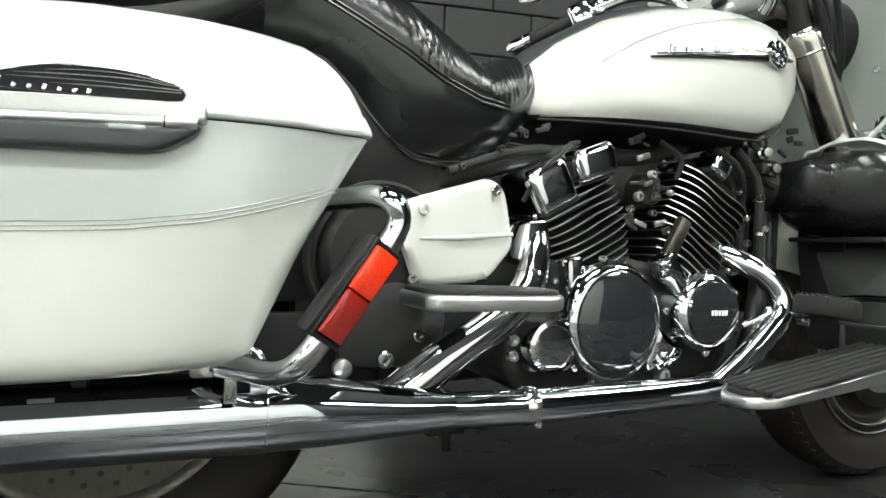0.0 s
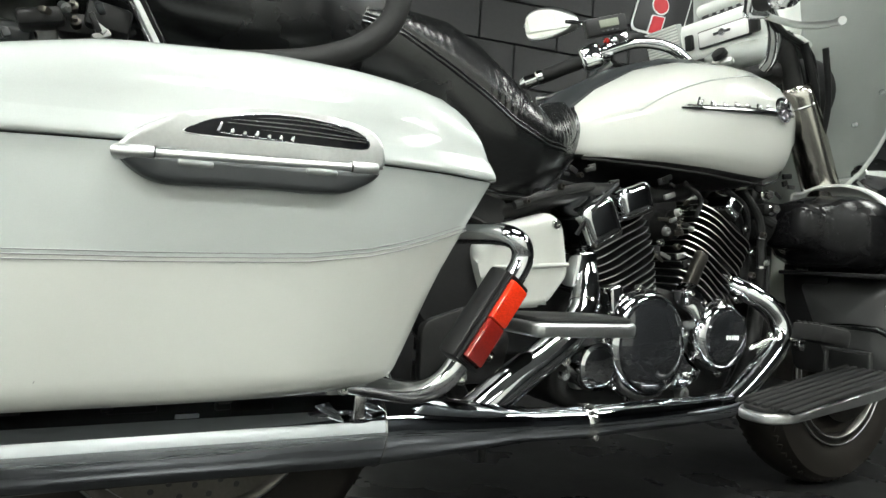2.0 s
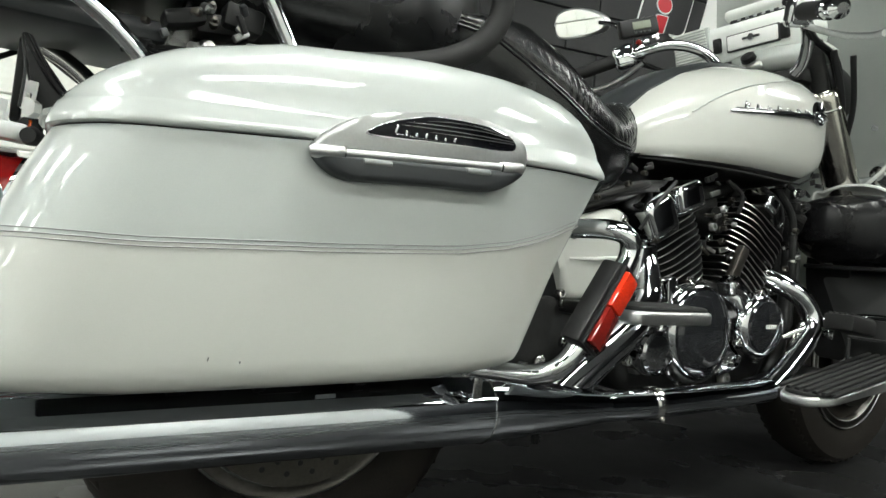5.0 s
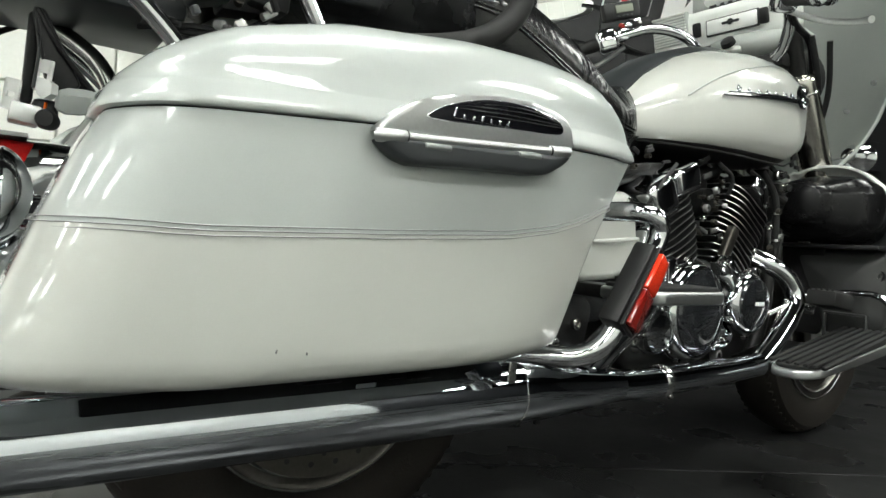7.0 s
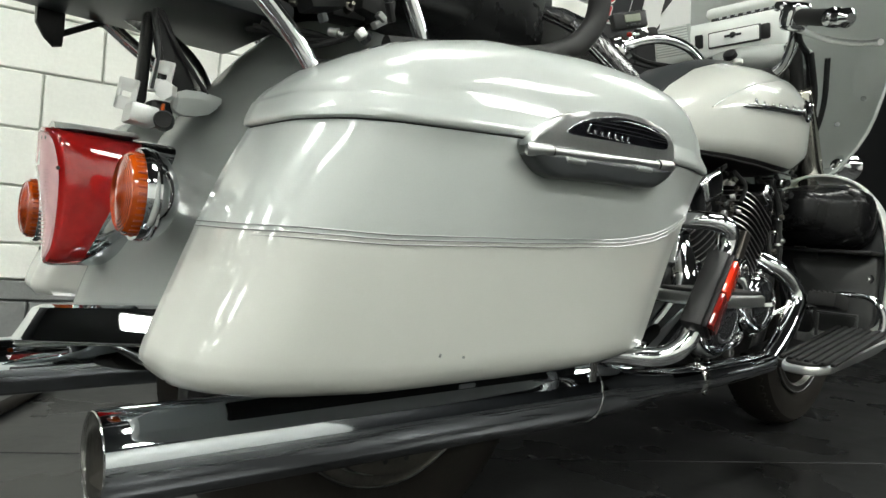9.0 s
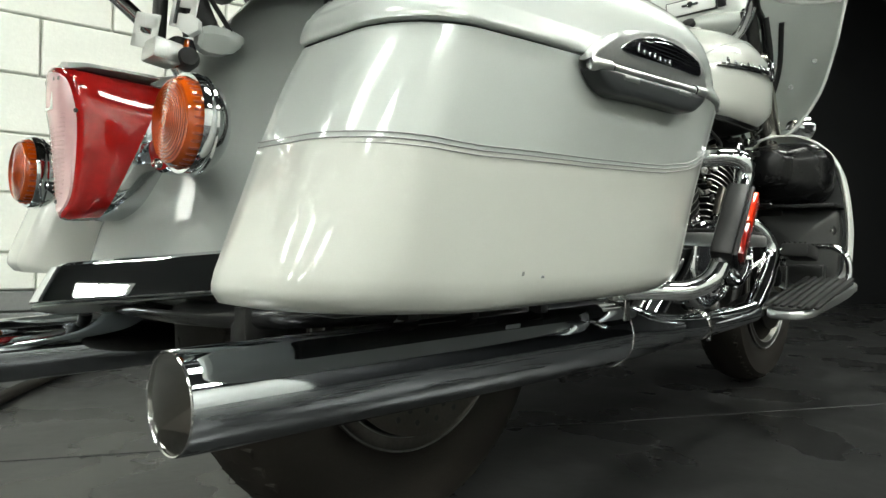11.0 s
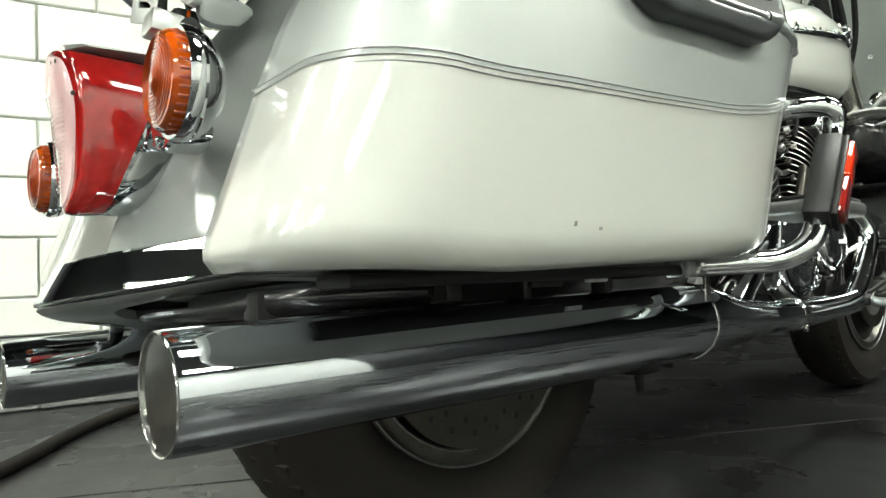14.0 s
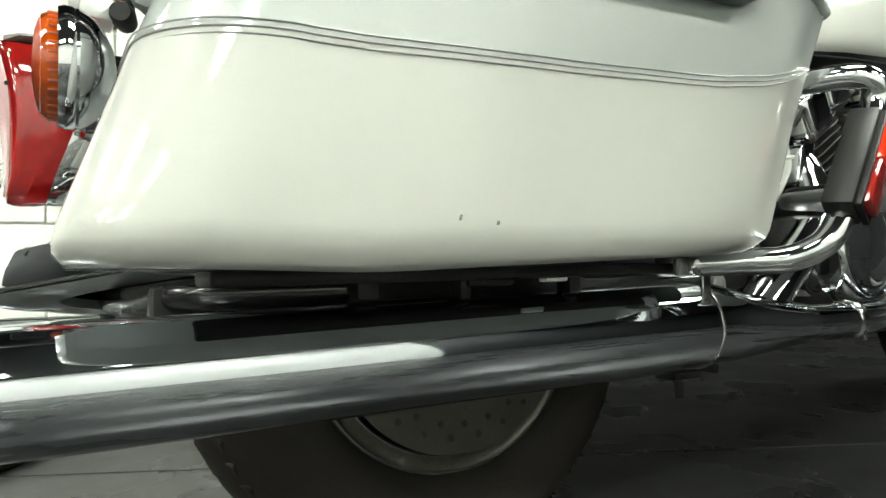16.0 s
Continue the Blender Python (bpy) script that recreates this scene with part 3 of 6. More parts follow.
def bumper():
    band, lip = [], []
    for k in range(61):
        u = k / 30 - 1
        y = 0.285 * u
        x = -0.467 + 0.66 * (math.sqrt((y + 0.02) ** 2 + 0.012 ** 2) - 0.012)
        dz = -0.115 * (y + 0.18) + 0.009
        band.append([Vector((x + dx, y, z + dz)) for dx, z in ((0.004, 0.3725), (0.0004, 0.3735), (0.0, 0.3750), (0.0010, 0.3775), (0.0175, 0.4085), (0.0190, 0.4105), (0.0215, 0.4115), (0.0275, 0.4140), (0.065, 0.4165), (0.065, 0.3725))])
        fall = interp(y, [(-0.20, 0.10), (-0.06, 0.30), (0.02, 1.0), (0.285, 1.2)])
        lip.append([Vector((x + dx + 0.012 * (1 - fall), y, 0.372 + (z - 0.372) * fall + dz)) for dx, z in ((0.006, 0.3720), (0.0, 0.3715), (-0.0015, 0.3685), (0.002, 0.3645), (0.010, 0.362), (0.03, 0.3612), (0.065, 0.362), (0.065, 0.3720))])
    part("bumper", loft(band), BRIGHT_CHROME, rear_fender, "polished chrome rear bumper band", flat_angle=16)
    part("fender_lip", loft(lip), SILVER, rear_fender, "rounded silver pearl lip under the bumper band", flat_angle=50)
    bar = spline([(-0.20, -0.262, 0.364), (-0.27, -0.255, 0.364), (-0.318, -0.215, 0.361), (-0.338, -0.14, 0.357), (-0.345, -0.02, 0.354), (-0.345, 0.19, 0.352)])
    part("bumper_bar", tube(bar, 0.0135, 18), BLACK_GLOSS_METAL, rear_fender, "black steel cross bar under the bumper")
    part("bar_end", lathe([(0, 0.0), (0, 0.0150), (0.006, 0.0178), (0.012, 0.0178), (0.018, 0.014), (0.018, 0)], (-0.345, 0.188, 0.352), (0, 1, 0), 24), GLOSS_BLACK, rear_fender, "black collar on the cross bar")
    part("bar_strut", tube([(-0.345, 0.18, 0.35), (-0.338, 0.225, 0.330), (-0.33, 0.25, 0.318)], 0.009, 12), BLACK_PAINT, rear_fender)
    for x, y, z, sx, sz in ((-0.10, -0.285, 0.366, 0.012, 0.03), (-0.075, -0.29, 0.368, 0.05, 0.012), (0.02, -0.295, 0.366, 0.016, 0.028), (-0.19, -0.28, 0.366, 0.02, 0.024), (0.06, -0.30, 0.371, 0.04, 0.010)):
        part("bag_bracket", box(x, y, z, sx, 0.02, sz, 0.003), BLACK_PAINT, rear_fender)
    part("bag_clip", box(-0.018, -0.315, 0.3705, 0.026, 0.012, 0.012, 0.002), WHITE_PLASTIC, rear_fender, "small pale clip under the bag")
    part("pipe_hanger", box(-0.315, -0.20, 0.345, 0.05, 0.03, 0.05, 0.006), BLACK_PAINT, rear_fender)


bumper()


def tail_lamp():
    t = new("tail_lamp")
    t.parent = bike
    t.location = (-0.018, -0.020, 0.002)
    outline = [(-0.044, 0.573), (-0.033, 0.596), (0.0, 0.603), (0.033, 0.596), (0.044, 0.573), (0.046, 0.54), (0.038, 0.490), (0.026, 0.460), (0.0, 0.447), (-0.026, 0.460), (-0.038, 0.490), (-0.046, 0.54)]

    def bow(y, b):
        return b * (y / 0.047) ** 2

    def ring(x, lean, k=1.0, kz=1.0, b=0.020):
        return [Vector((x + lean * (z - 0.53) + bow(y * k, b), y * k, 0.53 + (z - 0.53) * kz)) for y, z in round_poly(outline, 4)]
    lean = -0.075
    rings = [ring(-0.430, lean, 0.30, 0.5), ring(-0.430, lean, 0.60, 0.78), ring(-0.430, lean, 0.80, 0.88), ring(-0.4305, lean, 0.90, 0.94), ring(-0.429, lean, 0.96, 0.975), ring(-0.424, lean, 1.0, 0.998), ring(-0.416, lean * 0.8, 1.03, 1.007, 0.022), ring(-0.402, 0.10, 1.06, 1.003, 0.014), ring(-0.380, 0.22, 1.08, 0.995, 0.005), ring(-0.360, 0.34, 1.09, 0.98, 0)]
    part("lens", loft(rings), RED_LENS, t, "deep red tail lens")
    part("rear_panel", loft([ring(-0.4300, lean, 0.76, 0.915), ring(-0.4316, lean, 0.73, 0.90), ring(-0.4318, lean, 0.5, 0.72), ring(-0.4318, lean, 0.25, 0.45)]), CLEAR_LENS, t, "ribbed pale lens face")
    for k in range(20):
        z = 0.470 + 0.0044 * k
        w = 0.60 * interp(z, [(0.46, 0.018), (0.49, 0.032), (0.54, 0.042), (0.6, 0.044)])
        path = [(-0.4322 + lean * (z - 0.53) + bow(y, 0.020), y, z) for y in (w * (j / 4 - 1) for j in range(9))]
        part("lens_rib", tube(path, 0.0005, 6), CLEAR_LENS, t)
    part("lens_window", box(-0.4325 + lean * 0.03, 0.0, 0.570, 0.003, 0.022, 0.024, 0.0008, Matrix.Rotation(radians(2), 4, "Y")), WHITE_PLASTIC, t, "small clear window")
    part("chrome_base", loft([ring(-0.368, 0.34, 1.06, 0.965, 0), ring(-0.360, 0.37, 1.105, 0.985, 0), ring(-0.348, 0.42, 1.12, 0.992, 0), ring(-0.325, 0.50, 1.10, 0.98, 0), ring(-0.29, 0.62, 1.05, 0.95, 0)]), CHROME, t, "chrome lamp base")
    part("top_trim", loft([[Vector((x, y * k, z)) for y, z in ((-0.045, 0.600), (-0.03, 0.607), (0, 0.610), (0.03, 0.607), (0.045, 0.600))] for x, k in ((-0.425, 0.5), (-0.412, 0.95), (-0.38, 1.08), (-0.345, 1.15))]), SILVER, t, "brushed trim over the lens")
    for y, z in ((-0.037, 0.556), (0.037, 0.556), (0.0, 0.466)):
        bolt("lens_screw", (-0.4318 + lean * (z - 0.53) + bow(y, 0.020), y, z), (-1, 0.9 * y / 0.04, 0), 0.0022, t, 0.0014, BLACK_PAINT)
    for k in range(6):
        y = -0.019 + 0.0074 * k
        part("mark_bar", box(-0.4318 + lean * 0.058 + bow(y, 0.020), y, 0.5885, 0.0014, 0.005, 0.0035, 0.0003, segs=1), GREY_PLASTIC, t)


FAR_SIGNAL = Vector((-0.425, 0.160, 0.512))


def signal(side):
    s = new("turn_signal")
    s.parent = bike
    c = Vector((-0.398, -0.211, 0.533)) if side < 0 else FAR_SIGNAL
    ax = Vector((-1, 0, 0.0))
    dome = [(0.0, 0.0385), (0.010, 0.0385), (0.0145, 0.0360), (0.0175, 0.026), (0.019, 0.013), (0.0195, 0)]
    part("amber_lens", lathe(dome, c, ax, 48), AMBER_LENS, s, "ribbed amber lens")
    for k in range(11):
        r = 0.0065 + 0.0027 * k
        d = interp(r, [(0, 0.0195), (0.013, 0.019), (0.026, 0.0175), (0.036, 0.0145), (0.0385, 0.010)])
        part("lens_ring", lathe([(d - 0.002, r + 0.0009), (d + 0.0007, r), (d - 0.002, r - 0.0009)], c, ax, 40), AMBER_RIB, s)
    for k in range(36):
        a = 2 * math.pi * k / 36
        part("lens_rib", box(c.x - 0.006, c.y + 0.0380 * math.cos(a), c.z + 0.0380 * math.sin(a), 0.009, 0.0024, 0.0024, 0.0006, segs=1), AMBER_RIB, s)
    part("chrome_bowl", lathe([(0.0, 0.0385), (0.004, 0.0405), (0.004, 0.0435), (0.0, 0.0450), (-0.005, 0.0450), (-0.007, 0.0438), (-0.009, 0.0442), (-0.015, 0.0415), (-0.021, 0.0370), (-0.027, 0.0295), (-0.032, 0.0190), (-0.0345, 0.009), (-0.035, 0)], c, ax, 48), CHROME, s, "chrome signal bowl")
    if side > 0:
        part("stalk", tube([c + Vector((0.02, 0, -0.01)), c + Vector((0.030, -0.03, -0.025)), c + Vector((0.036, -0.06, -0.035))], [0.012, 0.010, 0.010], 12), BLACK_PLASTIC, s)
        return
    foot = [(-0.160, 0.520), (-0.164, 0.510), (-0.152, 0.498), (-0.122, 0.496), (-0.102, 0.503), (-0.090, 0.522), (-0.092, 0.535), (-0.15, 0.535)]
    rings = [[Vector((x, lerp(-0.125, y, k), lerp(0.515, z, k))) for y, z in soft_corners(foot, 0.008)] for x, k in ((-0.384, 0.80), (-0.381, 0.95), (-0.376, 1.0), (-0.352, 1.0))]
    part("stalk_foot", loft(rings), BRIGHT_CHROME, s, "faceted dark metal signal mount", flat_angle=25)
    bolt("mount_screw", (-0.384, -0.118, 0.507), (-1, 0, 0), 0.005, s, 0.004)


tail_lamp()
for side in (-1, 1):
    signal(side)


# -- exhaust --
def exhaust(side):
    e = new("exhaust")
    e.parent = bike
    if side > 0:
        e.location = (-0.022, -0.036, -0.017)
        e.rotation_euler = (0, -0.021, 0)
    y = -0.276

    def ax(x):
        return Vector((x, y, lerp(0.3065, 0.308, (x + 0.44) / 0.65)))
    path = [ax(-0.436), ax(-0.432), ax(-0.40), ax(-0.2), ax(0.0), ax(0.218)]
    part("muffler", mirror(tube(path, [0.0402, 0.0412, 0.0422, 0.0455, 0.048, 0.050], 48, caps=False), side), BLUE_CHROME, e, "long polished chrome muffler", flat_angle=60)
    part("end_ring", mirror(lathe([(0.0, 0.0402), (-0.0016, 0.0408), (-0.0024, 0.0400), (-0.0016, 0.0390), (0.004, 0.0386)], ax(-0.434), (1, 0, 0.01), 48), side), CHROME_DULL, e, "rolled chrome muffler lip")
    part("inner_wall", mirror(lathe([(0.0, 0.0388), (0.02, 0.0380), (0.06, 0.037), (0.06, 0.0)], ax(-0.434), (1, 0, 0.01), 40), side), SOOT, e, "sooty inside of the muffler")
    part("baffle", mirror(lathe([(0.0, 0.0375), (0.002, 0.034), (0.002, 0.012), (0.03, 0.011), (0.03, 0)], ax(-0.400), (1, 0, 0.01), 32), side), SOOT, e, "sooty grey end baffle")
    part("seam_ring", mirror(lathe([(0.0, 0.0498), (0.0004, 0.0512), (0.0026, 0.0512), (0.003, 0.0498)], ax(0.215), (1, 0, 0.002), 48), side), CHROME_DULL, e, "thin rolled seam round the muffler")
    part("front_cone", mirror(tube([ax(0.216), ax(0.222), ax(0.25), (0.29, y, 0.3045), (0.34, y + 0.001, 0.301), (0.40, y + 0.003, 0.2975), (0.47, y + 0.006, 0.295)], [0.0498, 0.0496, 0.0478, 0.0440, 0.0385, 0.0325, 0.0268], 40), side), BLUE_CHROME, e, "tapering chrome muffler neck")
    part("main_pipe", mirror(tube(spline([(0.45, y + 0.004, 0.295), (0.52, y + 0.006, 0.293), (0.612, y + 0.010, 0.291), (0.767, y + 0.022, 0.291), (0.882, y + 0.030, 0.292), (0.985, y + 0.036, 0.295)]), 0.0255, 28), side), BLUE_CHROME, e, "chrome lower exhaust pipe")
    part("pipe_clamp", mirror(tube([(0.586, y + 0.009, 0.2925), (0.590, y + 0.009, 0.2925), (0.606, y + 0.010, 0.2925), (0.610, y + 0.010, 0.2925)], [0.0258, 0.0285, 0.0285, 0.0258], 28), side), CHROME_DULL, e, "dark chrome band clamp")
    bolt("clamp_bolt", (0.608, y - 0.005, 0.268) if side < 0 else (0.608, -y + 0.005, 0.268), (0, side, 0), 0.006, e)
    front = spline([(0.985, -0.238, 0.290), (1.05, -0.238, 0.333), (1.12, -0.235, 0.387), (1.160, -0.23, 0.425), (1.165, -0.222, 0.458), (1.142, -0.21, 0.492), (1.108, -0.185, 0.518), (1.078, -0.133, 0.545)])
    part("front_header", mirror(tube(front, 0.0225, 24), side), CHROME, e, "curved chrome front header pipe")
    rear = spline([(0.390, -0.248, 0.304), (0.464, -0.245, 0.356), (0.562, -0.238, 0.418), (0.62, -0.218, 0.467), (0.645, -0.193, 0.524), (0.66, -0.163, 0.564)])
    part("rear_header", mirror(tube(rear, [lerp(0.0305, 0.0225, i / 40) for i in range(len(rear))], 24), side), CHROME, e, "chrome rear header shield")
    if side < 0:
        part("hanger_bolt", lathe([(0, 0.013), (0.012, 0.013), (0.014, 0.010), (0.014, 0)], (0.322, -0.237, 0.352), (0, -1, 0), 16), WARM_METAL, e)


for side in (-1, 1):
    exhaust(side)


# -- rear guard hoop with reflector --
def guard(side):
    g = new("bag_guard")
    g.location = (0.013, 0, 0.009)
    g.parent = bike
    Y = -0.435
    path = spline([(0.128, -0.302, 0.367), (0.142, -0.330, 0.369), (0.170, -0.367, 0.370), (0.199, -0.405, 0.372), (0.220, -0.429, 0.389), (0.245, Y, 0.425), (0.27, Y, 0.462), (0.305, Y, 0.513), (0.315, Y, 0.537), (0.308, Y, 0.555), (0.296, Y + 0.018, 0.563), (0.280, Y + 0.060, 0.563), (0.262, Y + 0.125, 0.561), (0.250, Y + 0.19, 0.559)], 6)
    part("hoop", mirror(tube(path, 0.0135, 24), side), CHROME, g, "bent chrome guard tube")
    rot = Matrix.Rotation(radians(33.5), 4, "Y") @ Matrix.Rotation(radians(12), 4, "Z")
    hold = Matrix.Translation((0.262, Y - 0.004, 0.463)) @ rot
    def held(bm):
        bmesh.ops.transform(bm, matrix=hold, verts=bm.verts[:])
        return mirror(bm, side)
    part("reflector_holder", held(box(0, 0.002, 0, 0.040, 0.030, 0.120, 0.005)), BLACK_PLASTIC, g, "black plastic reflector holder")
    for k, mt, lab in ((0.0265, ORANGE_REFLECTOR, "bright orange-red reflector half"), (-0.0265, RED_REFLECTOR, "deep red reflector half")):
        part("reflector", held(box(0.003, -0.0175, k, 0.029, 0.015, 0.052, 0.003)), mt, g, lab)
    for dx, dz, sx, sz in ((0.0195, 0, 0.003, 0.116), (-0.0135, 0, 0.003, 0.116), (0.003, 0.0565, 0.034, 0.004), (0.003, -0.0565, 0.034, 0.004)):
        part("holder_lip", held(box(dx, -0.0155, dz, sx, 0.006, sz, 0.001)), BLACK_PLASTIC, g)
    part("mount_tab", mirror(box(0.133, -0.334, 0.366, 0.036, 0.010, 0.020, 0.008), side), WARM_METAL, g)
    bolt("mount_bolt", (0.134, 0.340 * side, 0.366), (0, side, 0), 0.0085, g)
    # the hoop's reflection by the bag, shaped as a thin chrome curl
    hook = spline([(0.166, -0.338, 0.368), (0.168, -0.340, 0.381), (0.176, -0.342, 0.388), (0.186, -0.344, 0.383), (0.192, -0.348, 0.371), (0.200, -0.356, 0.360)], 6)
    part("reflection_curl", mirror(tube(hook, 0.0055, 12), side), CHROME, g, "thin chrome curl standing in for a reflection of the hoop")
    part("mount_strap", mirror(box(0.159, -0.336, 0.347, 0.014, 0.004, 0.042, 0.0015), side), CHROME_DULL, g, "steel strap down to the pipe")


for side in (-1, 1):
    guard(side)


# -- fuel tank --
TANK = [(0.62, 0.752, 0.790, 0.05), (0.64, 0.752, 0.812, 0.078), (0.672, 0.751, 0.848, 0.102), (0.753, 0.749, 0.914, 0.152), (0.855, 0.748, 0.974, 0.188), (0.956, 0.746, 1.011, 0.212), (1.058, 0.742, 1.031, 0.226), (1.119, 0.742, 1.035, 0.229), (1.17, 0.762, 1.027, 0.225), (1.211, 0.808, 1.003, 0.209), (1.237, 0.840, 0.966, 0.177), (1.252, 0.868, 0.928, 0.11)]


def tank_ring(x, e=2.3, n=44):
    zl, zh, hw = (interp(x, [(r[0], r[i]) for r in TANK]) for i in (1, 2, 3))
    out = []
    zc, hz = lerp(zl, zh, 0.42), zh - lerp(zl, zh, 0.42)
    for k in range(n):
        a = 2 * math.pi * k / n
        c, s = math.cos(a), math.sin(a)
        ee = e if s > 0 else 5.5
        y = hw * math.copysign(abs(c) ** (2 / ee), c)
        z = (hz if s > 0 else zc - zl) * math.copysign(abs(s) ** (2 / ee), s)
        out.append(Vector((x, y, zc + z)))
    return out


def tank_side(x, z, lift=0.0):
    zl, zh, hw = (interp(x, [(r[0], r[i]) for r in TANK]) for i in (1, 2, 3))
    zc = lerp(zl, zh, 0.42)
    k, ee = (min(1, (z - zc) / (zh - zc)), 2.3) if z > zc else (min(1, (zc - z) / (zc - zl)), 5.5)
    return Vector((x, -(hw * (1 - k ** ee) ** (1 / ee) + lift), z))


def tank():
    xs = [0.62, 0.63, 0.64, 0.655, 0.672, 0.7018, 0.7527, 0.8036, 0.8545, 0.9054, 0.9563, 1.0072, 1.0581, 1.0886, 1.1192, 1.1446, 1.1701, 1.1904, 1.2108, 1.223, 1.232, 1.240, 1.247, 1.252]
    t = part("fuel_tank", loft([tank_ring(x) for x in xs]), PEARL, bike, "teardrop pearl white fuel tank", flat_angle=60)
    # shade under the tank is put into the colour: downward faces go black
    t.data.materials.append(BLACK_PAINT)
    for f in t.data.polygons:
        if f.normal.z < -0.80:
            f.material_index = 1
    for s in (-1, 1):
        path = [tank_side(x, z, 0.0004) for x, z in ((0.790, 0.855), (0.831, 0.883), (0.871, 0.906), (0.935, 0.934), (0.985, 0.950), (1.056, 0.971), (1.095, 0.979), (1.14, 0.978), (1.18, 0.964))]
        part("tank_line", mirror(tube(spline(path, 5), 0.0019, 8), s), PALE_LINE, t, "silver pearl accent line")
        def bar_z(x):
            return 0.869 + 0.105 * (x - 0.87)
        base = [tank_side(x, bar_z(x), 0.002) for x in (0.872, 0.93, 1.0, 1.07, 1.13, 1.186)]
        em = part("tank_emblem", mirror(tube(spline(base, 4), [0.0018 + 0.0055 * min(1, i / 14) if i < 18 else 0.0073 * (21 - i) / 4 + 0.001 for i in range(21)], 10), s), GLOSS_BLACK, t, "slim dark and chrome script emblem")
        for k in range(7):
            x = 0.905 + 0.029 * k
            h = 0.019 if k == 0 else (0.0125 if k % 2 else 0.0105)
            p = tank_side(x, bar_z(x) + 0.004, 0.005)
            part("script_stroke", mirror(box(p.x, p.y, bar_z(x) + 0.003 + h / 2, 0.0045, 0.004, h, 0.0015, Matrix.Rotation(radians(16), 4, "Y")), s), CHROME, em)
            part("script_stroke", mirror(box(p.x + 0.009, p.y - 0.0005, bar_z(x) + 0.003 + h * 0.42, 0.0045, 0.004, h * 0.8, 0.0015, Matrix.Rotation(radians(16), 4, "Y")), s), CHROME, em)
        part("emblem_bar", mirror(tube([tank_side(x, bar_z(x) + 0.005, 0.006) for x in (0.88, 0.95, 1.02, 1.08, 1.12)], 0.0016, 8), s), CHROME, em)
        p = tank_side(1.132, 0.904, 0.004)
        part("emblem_disc", mirror(lathe([(0, 0.028), (0.005, 0.0275), (0.006, 0.024), (0.003, 0.023), (0.003, 0)], p, (0.1, -1, 0.1), 28), s), CHROME, em)
        bm = bmesh.new()
        for k in range(4):
            m = Matrix.Translation(p + Vector((0, -0.006, 0))) @ Matrix.Rotation(math.pi * k / 4, 4, "Y")
            bb = box(0, 0, 0, 0.044, 0.005, 0.006, 0.0018)
            bmesh.ops.transform(bb, matrix=m, verts=bb.verts[:])
            me = bpy.data.meshes.new("tmp")
            bb.to_mesh(me)
            bb.free()
            bm.from_mesh(me)
            bpy.data.meshes.remove(me)
        part("emblem_star", mirror(bm, s), CHROME, em)
        seam = []
        for i in range(28):
            x = lerp(0.70, 1.19, i / 27)
            zl, hw = (interp(x, [(r[0], r[i2]) for r in TANK]) for i2 in (1, 3))
            seam.append((x, -hw * 0.90, zl + 0.003))
        part("tank_seam", mirror(tube(seam, 0.0022, 8), s), RUBBER_PAD, t, "black seam under the tank")
    rings = []
    for x in (0.61, 0.64, 0.68, 0.75, 0.85, 0.95, 1.05, 1.12, 1.17, 1.20):
        zh = interp(x, [(r[0], r[2]) for r in TANK])
        rings.append([Vector((x, y, z)) for y, z in ((-0.075, zh - 0.03), (-0.072, zh - 0.004), (-0.05, zh + 0.010), (0, zh + 0.013), (0.05, zh + 0.010), (0.072, zh - 0.004), (0.075, zh - 0.03))])
    part("tank_console", loft(rings), GREY_PLASTIC, t, "black padded tank console")
    part("filler_cap", lathe([(0, 0.04), (0.018, 0.038), (0.022, 0.03), (0.022, 0)], (1.08, 0.0, 1.005), (0, 0, 1), 28), CHROME, t, "chrome filler cap")
    t.location = (-0.010, 0, 0.002)
    return t


fuel_tank = tank()


# -- seat --
SEAT_BASE = [(0.16, 0.80), (0.30, 0.765), (0.345, 0.735), (0.375, 0.700), (0.405, 0.668), (0.44, 0.648), (0.479, 0.643), (0.53, 0.648), (0.596, 0.678), (0.662, 0.745), (0.70, 0.765), (0.722, 0.772)]
SEAT_SEAM = [(0.16, 0.90), (0.263, 0.888), (0.344, 0.848), (0.408, 0.813), (0.466, 0.778), (0.536, 0.756), (0.598, 0.754), (0.630, 0.766), (0.650, 0.783), (0.663, 0.808), (0.672, 0.838), (0.679, 0.862), (0.69, 0.850), (0.705, 0.826), (0.722, 0.79)]
SEAT_TOP = [(0.16, 0.93), (0.30, 0.948), (0.362, 0.944), (0.423, 0.918), (0.474, 0.886), (0.525, 0.858), (0.564, 0.838), (0.593, 0.848), (0.626, 0.863), (0.655, 0.872), (0.675, 0.870), (0.69, 0.856), (0.705, 0.832), (0.715, 0.808), (0.722, 0.792)]
SEAT_HALF = [(0.16, 0.15), (0.30, 0.176), (0.42, 0.196), (0.47, 0.200), (0.53, 0.194), (0.58, 0.180), (0.62, 0.162), (0.66, 0.143), (0.69, 0.116), (0.71, 0.088), (0.722, 0.05)]
SEAT = [(x, interp(x, SEAT_BASE), interp(x, SEAT_SEAM), interp(x, SEAT_TOP), interp(x, SEAT_HALF)) for x in (0.16 + 0.00562 * i for i in range(101))]


